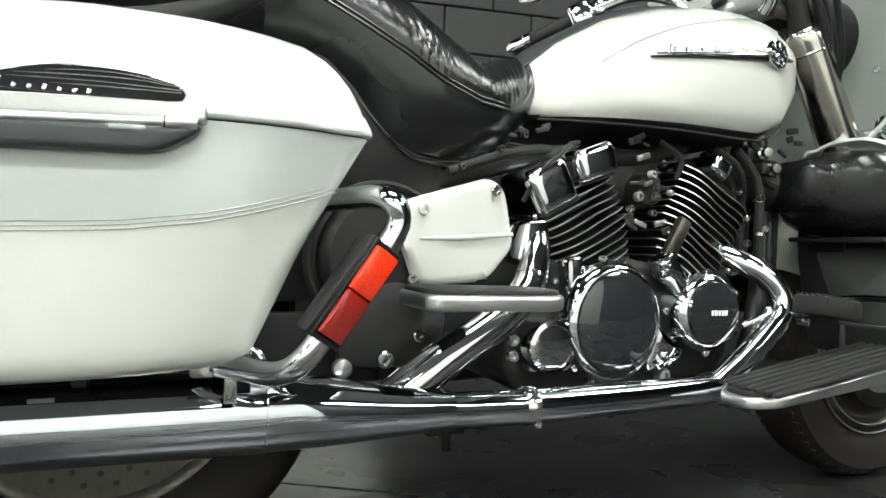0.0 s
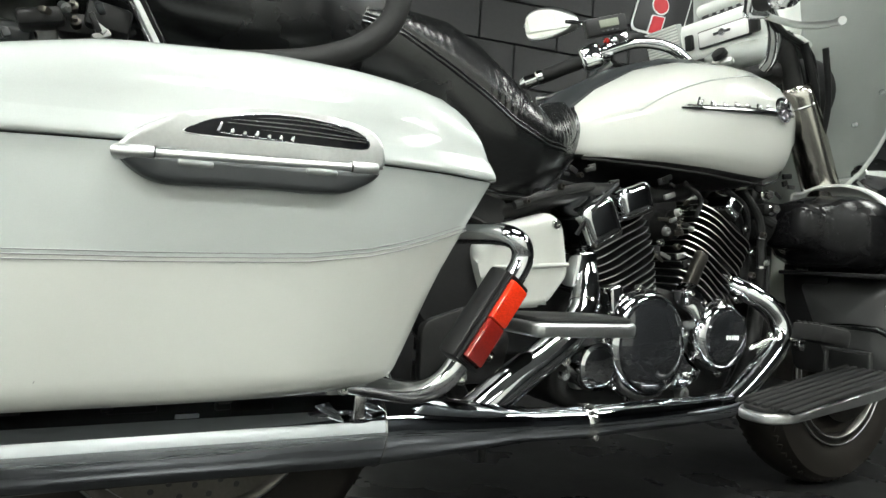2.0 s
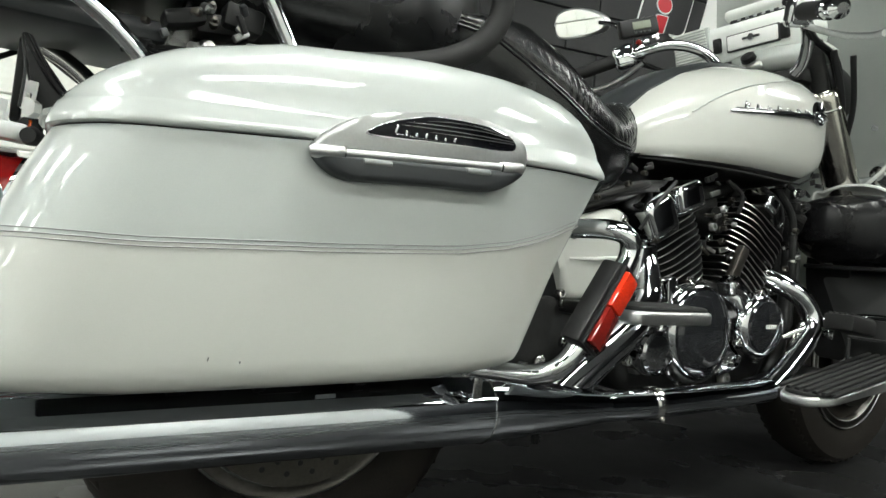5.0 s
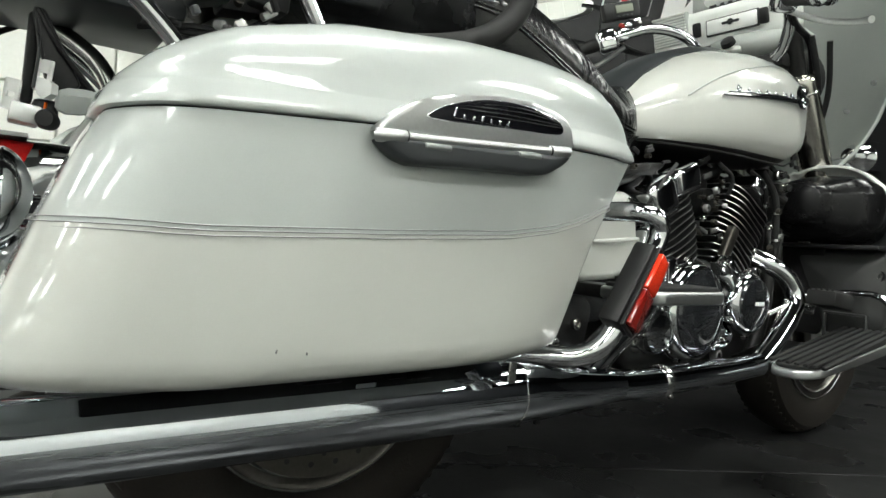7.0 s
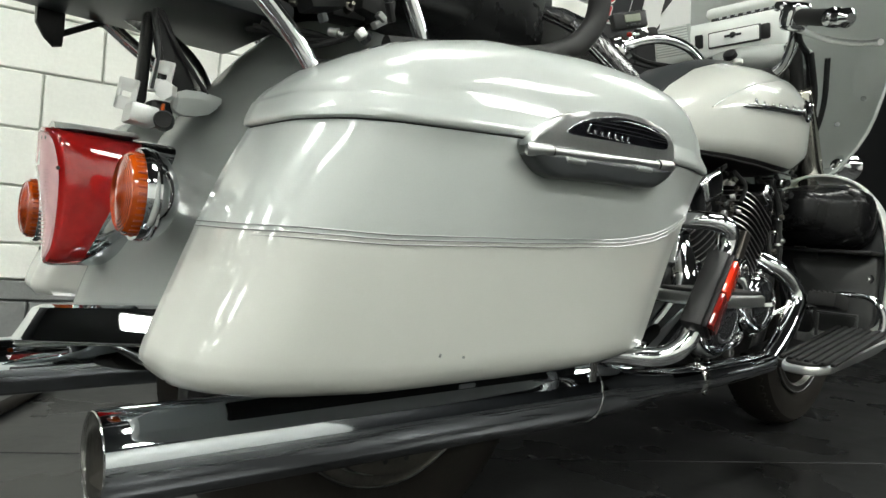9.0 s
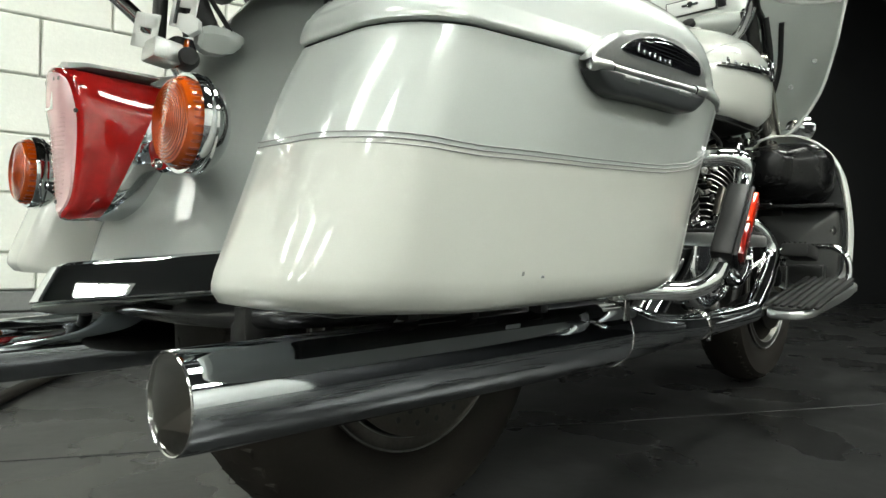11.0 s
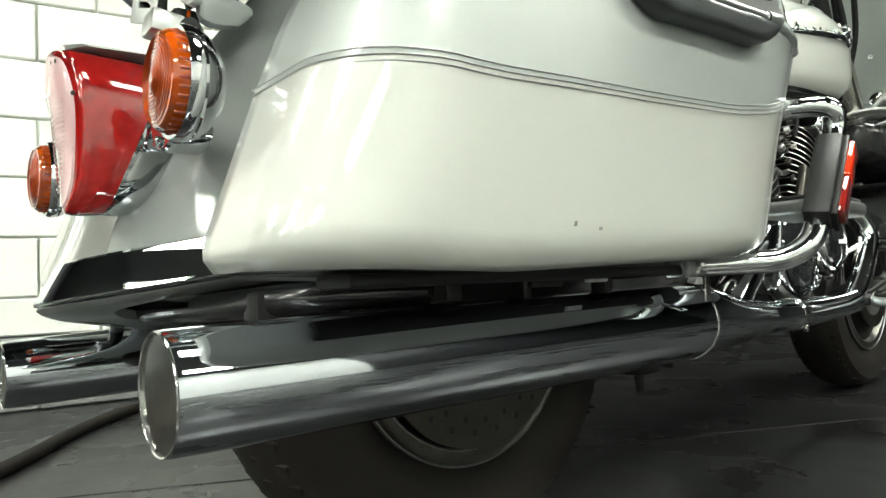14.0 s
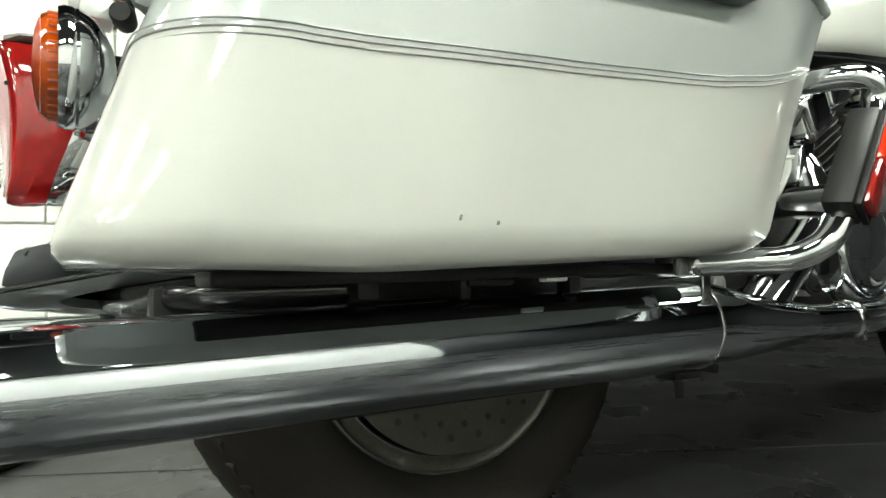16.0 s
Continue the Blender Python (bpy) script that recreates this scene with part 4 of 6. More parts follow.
NOSE_DRAW = [(0.60, 0.0), (0.65, 0.10), (0.672, 0.28), (0.70, 0.42), (0.722, 0.5)]
GATHER = [(0.25, 0.5), (0.33, 0.7), (0.37, 0.25), (0.41, 0.1), (0.428, 1.1), (0.475, 1.0), (0.495, 0.1), (0.535, 0.2), (0.555, 1.0), (0.62, 1.0), (0.645, 0.3), (0.66, 0.0)]
REACH = [(0.25, 0.2), (0.40, 0.2), (0.43, 1.0), (0.48, 0.8), (0.52, 0.2), (0.70, 0.15)]


def seat_at(x):
    return [interp(x, [(r[0], r[i]) for r in SEAT]) for i in (1, 2, 3, 4)]


def seat():
    rings = []
    n = 150
    half = 30
    for i in range(n + 1):
        x = lerp(0.16, 0.722, i / n)
        zb, zp, zt, hw = seat_at(x)
        side = []
        for j in range(half + 1):
            v = j / half
            draw = interp(x, NOSE_DRAW)
            if v < 0.4:
                k = v / 0.4
                y, z = hw * (0.72 + 0.28 * math.sin(k * math.pi / 2)) * (1 - draw * k ** 3), lerp(zb, zp, k ** 1.15)
                z += 0.0015 * noise.noise(Vector((x * 14, k * 3, 5.0)))
                y += 0.0030 * math.sin(math.pi * k) * noise.noise(Vector((x * 17, k * 2.5, 8.0)))
            elif v < 0.80:
                k = (v - 0.4) / 0.4
                y, z = hw * (1 - draw) * (1 - 0.30 * k ** 1.6), lerp(zp, max(zp, zt - 0.010), k ** 0.85)
                bell = math.sin(math.pi * min(1, k * 1.05)) ** 0.7
                gather = interp(x, GATHER) * lerp(1.0, interp(x, REACH), min(1, 1.6 * k))
                ph = 390 * (x + 0.30 * (z - zp)) + 3.0 * math.sin(41 * x) + 4.0 * noise.noise(Vector((x * 22, k * 1.2, 0.3)))
                amp = 0.0062 * bell * gather * max(0.15, 0.8 + 0.9 * noise.noise(Vector((x * 60, 1.7, k))))
                fold = 0.35 - 1.5 * math.exp(-(math.sin(ph / 2) / 0.42) ** 2)
                y += amp * fold
                z += 0.35 * amp * fold
                y += 0.006 * bell * (1 - draw)
            else:
                k = (v - 0.80) / 0.20
                y, z = hw * (1 - draw) * 0.70 * (1 - k), max(zp, zt - 0.010 * (1 - k) ** 2)
            side.append((y, z))
        rings.append([Vector((x, -y, z)) for y, z in side] + [Vector((x, y, z)) for y, z in reversed(side[:-1])])
    s = part("rider_seat", loft(rings), LEATHER, bike, "black leather seat with gathered pleats and piping", flat_angle=80)
    for sd in (-1, 1):
        for dz in (0.0, -0.007):
            path = []
            for i in range(60):
                x = lerp(0.20, 0.679, (i / 59) ** 0.8)
                zb, zp, zt, hw = seat_at(x)
                path.append((x, sd * (hw * (1 - interp(x, NOSE_DRAW)) + 0.0008 - 0.1 * dz * interp(x, NOSE_DRAW)), zp + dz))
            part("piping", tube(path, 0.0021, 8), LEATHER, s, "stitched seam piping")
        edge = []
        for i in range(30):
            x = lerp(0.345, 0.66, i / 29)
            zb, zp, zt, hw = seat_at(x)
            edge.append((x, sd * (hw * 0.80 + 0.001), lerp(zb, zp, 0.09)))
        part("base_piping", tube(edge, 0.0022, 8), LEATHER, s, "piping along the lower edge")
    return s


rider_seat = seat()


def passenger_seat():
    rings = [superring(x, zl, zh, hw, 40, 3.0) for x, zl, zh, hw in ((-0.19, 0.81, 0.95, 0.14), (-0.17, 0.80, 1.0, 0.17), (-0.11, 0.79, 1.0, 0.18), (0.0, 0.775, 1.02, 0.20), (0.10, 0.77, 1.03, 0.195), (0.18, 0.775, 1.03, 0.17), (0.24, 0.78, 1.02, 0.145), (0.272, 0.79, 1.0, 0.12), (0.288, 0.80, 0.96, 0.09), (0.293, 0.82, 0.92, 0.05))]
    p = part("passenger_seat", loft(rings), LEATHER, bike, "black leather passenger seat", flat_angle=60)
    for sd in (-1, 1):
        loop = spline([(-0.13, sd * 0.21, 0.74), (-0.02, sd * 0.235, 0.755), (0.08, sd * 0.25, 0.775), (0.138, sd * 0.258, 0.796), (0.178, sd * 0.26, 0.822), (0.209, sd * 0.26, 0.860), (0.216, sd * 0.26, 0.905), (0.206, sd * 0.258, 0.98), (0.16, sd * 0.25, 1.04), (0.06, sd * 0.24, 1.06)], 6)
        part("armrest_loop", tube(loop, 0.017, 16), RUBBER_PAD, p, "black passenger hand hold")
    rings = [superring(x, 0.93, zh, hw, 32, 3.2) for x, zh, hw in ((-0.16, 1.18, 0.15), (-0.14, 1.25, 0.19), (-0.07, 1.26, 0.19), (-0.04, 1.2, 0.16))]
    part("backrest", loft(rings), LEATHER, p, "padded leather backrest")


passenger_seat()


def top_case():
    rings = [superring(x, zl, zh, hw, 40, 3.2) for x, zl, zh, hw in ((-0.64, 0.84, 1.0, 0.20), (-0.625, 0.795, 1.05, 0.25), (-0.54, 0.775, 1.10, 0.275), (-0.34, 0.800, 1.12, 0.28), (-0.20, 0.822, 1.12, 0.27), (-0.17, 0.85, 1.08, 0.24))]
    t = part("top_case", loft(rings), BLACK_PLASTIC, bike, "dark touring trunk above the fender", flat_angle=50)
    part("trunk_floor", box(-0.36, -0.02, 0.775, 0.30, 0.22, 0.03, 0.01), GREY_PLASTIC, t)
    for sd in (-1, 1):
        part("trunk_rail", tube(spline([(-0.50, sd * 0.19, 0.82), (-0.38, sd * 0.20, 0.808), (-0.315, sd * 0.205, 0.774), (-0.262, sd * 0.205, 0.735), (-0.222, sd * 0.205, 0.690), (-0.20, sd * 0.20, 0.64)], 6), 0.0105, 16), CHROME, t, "bent chrome trunk rail")
        part("trunk_strut", tube(spline([(-0.12, sd * 0.205, 0.85), (-0.09, sd * 0.205, 0.80), (-0.064, sd * 0.205, 0.75), (-0.045, sd * 0.20, 0.69)], 6), 0.0105, 16), CHROME, t, "chrome trunk strut")
    part("centre_rail", tube(spline([(-0.47, 0.07, 0.820), (-0.381, 0.050, 0.783), (-0.345, 0.035, 0.763), (-0.316, 0.022, 0.745), (-0.290, 0.010, 0.722), (-0.274, 0.002, 0.695), (-0.264, 0.0, 0.660)], 6), 0.0118, 16), CHROME_DULL, t, "bent metal trunk rail")
    part("trunk_hook", loft([superring(x, zl, zh, 0.012, 20, 2.5, y0=0.10) for x, zl, zh in ((-0.450, 0.745, 0.80), (-0.440, 0.728, 0.80), (-0.430, 0.719, 0.80), (-0.420, 0.722, 0.80))]), BLACK_PLASTIC, t, "black plastic tab")
    part("trunk_brace", tube([(-0.438, 0.10, 0.728), (-0.365, 0.08, 0.770)], 0.004, 10), BLACK_PLASTIC, t)
    for k in range(9):
        x = -0.50 + 0.035 * k
        part("floor_rib", box(x, -0.04 + 0.03 * (k % 3), 0.770 + 0.004 * k, 0.010, 0.10, 0.014, 0.003), BLACK_PLASTIC, t)
    # cable bundle and mounts between the trunk and the fender
    for k, (x, y, z) in enumerate(((-0.20, -0.17, 0.785), (-0.16, -0.15, 0.79), (-0.13, -0.17, 0.80))):
        part("mount_block", box(x, y, z, 0.05, 0.04, 0.02 + 0.006 * k, 0.006, Matrix.Rotation(radians(12 * k - 18), 4, "Y")), BLACK_PLASTIC, t)
    rng = random.Random(5)
    for k in range(22):
        q = Vector((rng.uniform(-0.245, -0.135), rng.uniform(-0.235, -0.17), rng.uniform(0.742, 0.815)))
        rot = Matrix.Rotation(rng.uniform(-1.2, 1.2), 4, "Y") @ Matrix.Rotation(rng.uniform(-0.7, 0.7), 4, "Z")
        mt = (WARM_METAL, BLACK_PLASTIC, DISC_STEEL, GREY_PLASTIC)[k % 4]
        if k % 3:
            part("connector", box(*q, rng.uniform(0.008, 0.024), 0.010, rng.uniform(0.006, 0.012), 0.002, rot), mt, t, "small metal and plastic fitting")
        else:
            part("connector", lathe([(-0.008, 0.004), (-0.006, 0.006), (0.004, 0.006), (0.005, 0.003), (0.012, 0.003), (0.012, 0)], q, rot @ Vector((0.3, -1, 0.2)), 12), mt, t, "small metal and plastic fitting")
    for k in range(3):
        part("wire", tube(spline([(-0.26, -0.14 + 0.02 * k, 0.75), (-0.21, -0.15, 0.735 + 0.008 * k), (-0.15, -0.16 + 0.01 * k, 0.76), (-0.10, -0.15, 0.80)]), 0.004, 8), BLACK_PLASTIC, t)


top_case()


def plate_bracket():
    p = new("plate_bracket")
    p.parent = bike
    p.location = (0.002, 0.008, 0.0)
    for y, pts in ((-0.082, [(-0.376, 0.640), (-0.364, 0.640), (-0.360, 0.745), (-0.372, 0.745)]), (-0.105, [(-0.350, 0.645), (-0.318, 0.665), (-0.358, 0.745), (-0.370, 0.745)]), (-0.070, [(-0.340, 0.668), (-0.302, 0.668), (-0.355, 0.740), (-0.362, 0.740)])):
        part("bracket_arm", plate(soft_corners(pts, 0.005), y + 0.008, y - 0.008, 0.003), BLACK_PLASTIC, p, "black plastic bracket arm")
    for y0, x1, z1 in ((-0.096, -0.325, 0.652), (-0.088, -0.345, 0.650), (-0.112, -0.306, 0.660)):
        part("bracket_strap", tube(spline([(-0.364, y0, 0.742), (lerp(-0.364, x1, 0.4), y0 - 0.006, lerp(0.742, z1, 0.5)), (x1, y0 - 0.004, z1)]), 0.0028, 8), BLACK_PLASTIC, p)
    part("bracket_wire", tube(spline([(-0.368, -0.10, 0.74), (-0.362, -0.115, 0.70), (-0.365, -0.11, 0.655)]), 0.0018, 8), GREY_PLASTIC, p)
    for y, z, x in ((-0.085, 0.648, -0.384), (-0.112, 0.670, -0.356)):
        rot = Matrix.Translation((x, y, z)) @ Matrix.Rotation(radians(28), 4, "Z") @ Matrix.Rotation(radians(12), 4, "X")
        bm = bmesh.new()
        for dz, dy, sy, sz in ((0.0105, 0, 0.030, 0.015), (-0.0105, 0, 0.030, 0.015), (0, 0.0115, 0.0075, 0.034), (0, -0.0115, 0.0075, 0.034)):
            box(0, dy, dz, 0.003, sy, sz, 0.0014, bm=bm)
        bmesh.ops.transform(bm, matrix=rot, verts=bm.verts[:])
        part("slotted_tab", bm, WHITE_PAINT, p, "bright slotted mounting tab")
    rot = Matrix.Rotation(radians(6), 4, "Y")
    part("plate_lamp", box(-0.371, -0.096, 0.6255, 0.030, 0.034, 0.022, 0.003, rot), BRUSHED, p, "small metal plate lamp")
    part("lamp_end", box(-0.3535, -0.098, 0.6275, 0.004, 0.034, 0.027, 0.0015, rot), AMBER_LENS, p, "amber lamp end")
    part("lamp_nut", lathe([(0, 0.011), (0.010, 0.0115), (0.012, 0.008), (0.012, 0)], (-0.348, -0.115, 0.654), (-0.7, -0.6, 0), 6), WHITE_PAINT, p)
    part("lamp_clamp", lathe([(0, 0.010), (0.02, 0.012), (0.03, 0.009), (0.03, 0)], (-0.345, -0.092, 0.622), (-0.3, -1, 0), 18), BLACK_PLASTIC, p)
    part("clamp_body", box(-0.352, -0.095, 0.632, 0.026, 0.03, 0.026, 0.006), BLACK_PLASTIC, p)
    rings = []
    for t, lo, hi, hw in ((0.0, -0.006, 0.006, 0.006), (0.06, -0.011, 0.011, 0.011), (0.2, -0.0145, 0.0135, 0.014), (0.45, -0.0150, 0.0130, 0.0145), (0.7, -0.0125, 0.0115, 0.0115), (0.9, -0.0040, 0.0095, 0.006), (0.97, 0.0030, 0.0085, 0.003), (1.0, 0.0055, 0.0080, 0.001)):
        x, yc, zc = lerp(-0.344, -0.285, t), lerp(-0.114, -0.106, t), lerp(0.644, 0.652, t)
        rings.append([Vector((x, yc + dy * hw, zc + dz)) for dy, dz in ((-0.75, hi), (-1.0, hi * 0.3), (-0.9, lo * 0.35), (-0.5, lo), (0.5, lo), (0.9, lo * 0.35), (1.0, hi * 0.3), (0.75, hi))])
    part("marker_pod", loft(rings), SILVER, p, "pale pointed marker pod", flat_angle=28)


plate_bracket()


# -- frame, side cover, swingarm --
def frame_parts():
    f = new("frame")
    f.parent = bike
    for sd in (-1, 1):
        part("frame_rail", tube(spline([(1.25, sd * 0.05, 0.92), (1.0, sd * 0.09, 0.73), (0.70, sd * 0.12, 0.69), (0.45, sd * 0.13, 0.62), (0.25, sd * 0.13, 0.60), (0.0, sd * 0.13, 0.66)], 6), 0.018, 12), BLACK_PAINT, f, "black painted frame tube")
        part("lower_rail", tube(spline([(1.28, sd * 0.06, 0.80), (1.22, sd * 0.13, 0.50), (1.12, sd * 0.14, 0.285), (0.80, sd * 0.14, 0.266), (0.50, sd * 0.14, 0.268), (0.40, sd * 0.14, 0.38), (0.42, sd * 0.13, 0.58)], 6), 0.018, 12), BLACK_PAINT, f, "black lower frame tube")
        part("swingarm", box(0.22, sd * 0.115, 0.335, 0.46, 0.03, 0.06, 0.012), BLACK_PAINT, f)
        part("shock_tower", box(0.33, sd * 0.12, 0.50, 0.12, 0.05, 0.20, 0.02), BLACK_PAINT, f)
        part("bag_rail", box(-0.06, sd * 0.30, 0.374, 0.52, 0.05, 0.012, 0.004), BLACK_PAINT, f, "black steel bag carrier")
        # plain plate added to keep the gap between bag and muffler dark
        part("gap_darkener", box(0.03, sd * 0.215, 0.388, 0.54, 0.012, 0.075, 0.004), BLACK_PLASTIC, f, "added black plate that darkens the gap behind the bag")
        part("fender_inner", box(0.05, sd * 0.135, 0.58, 0.5, 0.02, 0.3, 0.01), BLACK_PLASTIC, f)
        part("seat_side_panel", box(0.33, sd * 0.125, 0.70, 0.34, 0.05, 0.22, 0.02), BLACK_PLASTIC, f, "black panel under the seat")
        part("battery_box", box(0.47, sd * 0.09, 0.50, 0.24, 0.12, 0.24, 0.02), BLACK_PLASTIC, f)
    part("drive_housing", lathe([(-0.05, 0.07), (0, 0.088), (0.03, 0.085), (0.045, 0.06), (0.045, 0)], (0.0, 0.13, 0.325), (0, 1, 0), 32), WARM_METAL, f)
    # round black canister behind the guard hoop
    part("canister", lathe([(0.0, 0.105), (0.03, 0.105), (0.045, 0.09), (0.05, 0.0)], (0.405, -0.13, 0.50), (0, -1, 0), 40), BLACK_PLASTIC, f, "round black air box cover")
    part("canister_seal", lathe([(0.0, 0.112), (0.008, 0.118), (0.016, 0.112), (0.008, 0.106), (0.0, 0.112)], (0.395, -0.155, 0.50), (0, -1, 0), 40), RUBBER_PAD, f)
    # centre stand foot and brackets under the frame
    part("stand_leg", tube([(0.607, 0.044, 0.215), (0.607, 0.044, 0.165), (0.609, 0.044, 0.130)], [0.012, 0.011, 0.008], 10), BLACK_PAINT, f, "folded side stand leg")
    part("stand_foot", box(0.590, 0.030, 0.178, 0.075, 0.05, 0.016, 0.004), BLACK_PAINT, f)
    part("stand_tab", box(0.655, 0.02, 0.186, 0.05, 0.03, 0.020, 0.004, Matrix.Rotation(radians(14), 4, "Y")), BLACK_PAINT, f)
    part("rear_bracket", plate(soft_corners([(0.33, 0.34), (0.48, 0.34), (0.50, 0.42), (0.42, 0.47), (0.33, 0.44)], 0.02), -0.165, -0.185, 0.004), BLACK_PAINT, f)
    for x, z, r in ((0.400, 0.352, 0.013), (0.452, 0.387, 0.010), (0.443, 0.455, 0.009), (0.435, 0.472, 0.008), (0.613, 0.352, 0.010), (0.613, 0.378, 0.010)):
        bolt("frame_bolt", (x, -0.186, z), (0, -1, 0), r, f, 0.010)
    return f


frame_group = frame_parts()


def side_cover(side):
    outline = [(0.405, 0.552), (0.420, 0.585), (0.552, 0.628), (0.572, 0.622), (0.586, 0.606), (0.602, 0.530), (0.598, 0.515), (0.565, 0.474), (0.545, 0.466), (0.452, 0.456), (0.438, 0.462), (0.414, 0.520)]
    bm = plate(soft_corners(outline, 0.012), -0.14, -0.198, 0.015, 5)
    c = part("side_cover", mirror(bm, side), PEARL, bike, "pearl white engine side cover", flat_angle=45)
    c.location = (0.003, 0, 0.005)
    part("cover_crease", mirror(tube([(0.440, -0.197, 0.528), (0.50, -0.2, 0.531), (0.596, -0.197, 0.541)], [0.002, 0.0045, 0.0035], 10), side), PEARL, c)
    for x, z in ((0.443, 0.570), (0.562, 0.608)):
        bolt("cover_screw", (x, 0.198 * side, z), (0, side, 0), 0.0085, c, 0.006)


for side in (-1, 1):
    side_cover(side)


# -- engine --
def engine():
    e = new("engine")
    e.location = (-0.004, 0, 0.004)
    e.parent = bike
    case = [(0.62, 0.30), (0.66, 0.275), (1.08, 0.275), (1.12, 0.34), (1.14, 0.46), (1.08, 0.52), (0.95, 0.50), (0.80, 0.52), (0.66, 0.50), (0.60, 0.42)]
    part("crankcase", plate(soft_corners(case, 0.03), 0.16, -0.16, 0.02, 3), BLACK_PAINT, e, "black painted crankcase")
    for side in (-1, 1):
        c = part("clutch_cover", mirror(lathe([(-0.08, 0.107), (0.0, 0.107), (0.014, 0.1055), (0.025, 0.101), (0.032, 0.0945), (0.0335, 0.0885)], (0.806, -0.178, 0.402), (0, -1, 0), 72, squash=0.94), side), CHROME, e, "round polished chrome clutch cover")
        part("cover_face", mirror(lathe([(0.032, 0.0895), (0.037, 0.087), (0.043, 0.071), (0.047, 0.043), (0.048, 0)], (0.806, -0.178, 0.402), (0, -1, 0), 64, squash=0.94), side), GLOSS_BLACK, c, "glossy dark cover face")
        for dx, dz, sx, sz in ((0, 0.011, 0.034, 0.0022), (0, -0.011, 0.034, 0.0022), (0.016, 0, 0.0022, 0.022), (-0.016, 0, 0.0022, 0.022)):
            m = Matrix.Rotation(radians(-38), 4, "Y")
            q = Vector((0.846, -0.2215, 0.345)) + m @ Vector((dx, 0, dz))
            part("badge_edge", mirror(box(*q, sx, 0.0015, sz, 0.0005, m), side), CHROME_DULL, c)
        for k in range(9):
            a = radians(100 + 25 * k)
            bolt("cover_bolt", (0.806 + 0.104 * math.cos(a) * 0.95, 0.180 * side, 0.402 + 0.108 * math.sin(a)), (0, side, 0), 0.007, c, 0.012, CHROME_DULL)
        part("cover_lug", mirror(plate(soft_corners([(0.715, 0.505), (0.742, 0.515), (0.76, 0.48), (0.735, 0.44), (0.72, 0.45)], 0.008), -0.15, -0.19, 0.006), side), CHROME, c)
        g = part("generator_cover", mirror(lathe([(-0.07, 0.073), (0.0, 0.073), (0.014, 0.070), (0.022, 0.063), (0.0235, 0.058)], (1.016, -0.188, 0.419), (0, -1, 0), 56, squash=1.04), side), CHROME, e, "round chrome generator cover")
        part("cover_face", mirror(lathe([(0.022, 0.059), (0.028, 0.056), (0.032, 0.034), (0.033, 0)], (1.016, -0.188, 0.419), (0, -1, 0), 48, squash=1.04), side), GLOSS_BLACK, g, "glossy dark cover face")
        for k in range(5):
            part("script_bar", mirror(box(1.006 + 0.008 * k, -0.2205, 0.421, 0.0055, 0.002, 0.009, 0.0005), side), WHITE_PAINT, g)
        for k in range(6):
            a = radians(30 + 60 * k)
            bolt("cover_bolt", (1.016 + 0.077 * math.cos(a), 0.186 * side, 0.419 + 0.073 * math.sin(a)), (0, side, 0), 0.008, g, 0.014, CHROME_DULL)
        s = part("small_cover", mirror(lathe([(-0.05, 0.046), (0.0, 0.046), (0.010, 0.043), (0.012, 0.036), (0.008, 0.034)], (0.684, -0.195, 0.364), (0, -1, 0), 44), side), CHROME, e, "small round chrome cover")
        part("cover_face", mirror(lathe([(0.006, 0.036), (0.011, 0.034), (0.013, 0.015), (0.013, 0)], (0.684, -0.195, 0.364), (0, -1, 0), 36), side), CHROME, s)
        part("lower_casting", mirror(plate(soft_corners([(0.655, 0.318), (0.74, 0.318), (0.75, 0.36), (0.70, 0.40), (0.65, 0.37)], 0.01), -0.14, -0.178, 0.006), side), WARM_METAL, e)
        part("spigot", mirror(tube([(0.915, -0.17, 0.49), (0.935, -0.19, 0.475), (0.945, -0.195, 0.455)], [0.013, 0.015, 0.012], 14), side), CHROME, e)
        part("spigot", mirror(tube([(0.925, -0.17, 0.345), (0.94, -0.19, 0.325)], [0.014, 0.011], 14), side), CHROME, e)
        lug = part("case_lug", mirror(plate(soft_corners([(0.898, 0.510), (0.925, 0.528), (0.945, 0.500), (0.968, 0.475), (0.952, 0.462), (0.925, 0.485), (0.908, 0.478)], 0.007), -0.165, -0.205, 0.006), side), CHROME, e, "polished chrome lug between the covers")
        bolt("lug_bolt", (0.912, 0.204 * side, 0.504), (0, side, 0), 0.007, lug, 0.006)
        low = part("case_lug", mirror(plate(soft_corners([(0.905, 0.400), (0.925, 0.372), (0.965, 0.352), (0.955, 0.332), (0.915, 0.322), (0.885, 0.312), (0.880, 0.335)], 0.008), -0.16, -0.198, 0.006), side), CHROME, e, "polished chrome lug between the covers")
        bolt("lug_bolt", (0.920, 0.198 * side, 0.342), (0, side, 0), 0.0075, low, 0.006)
        bolt("drain_plug", (0.940, 0.165 * side, 0.302), (0, side, 0), 0.014, e, 0.016, WARM_METAL)
        bolt("case_plug", (1.110, 0.15 * side, 0.502), (0, side, 0), 0.016, e, 0.02, CHROME_DULL)
        for x, z in ((0.715, 0.50), (0.94, 0.42), (0.70, 0.47), (0.96, 0.37)):
            bolt("case_bolt", (x, 0.168 * side, z), (0, side, 0), 0.007, e, 0.010)
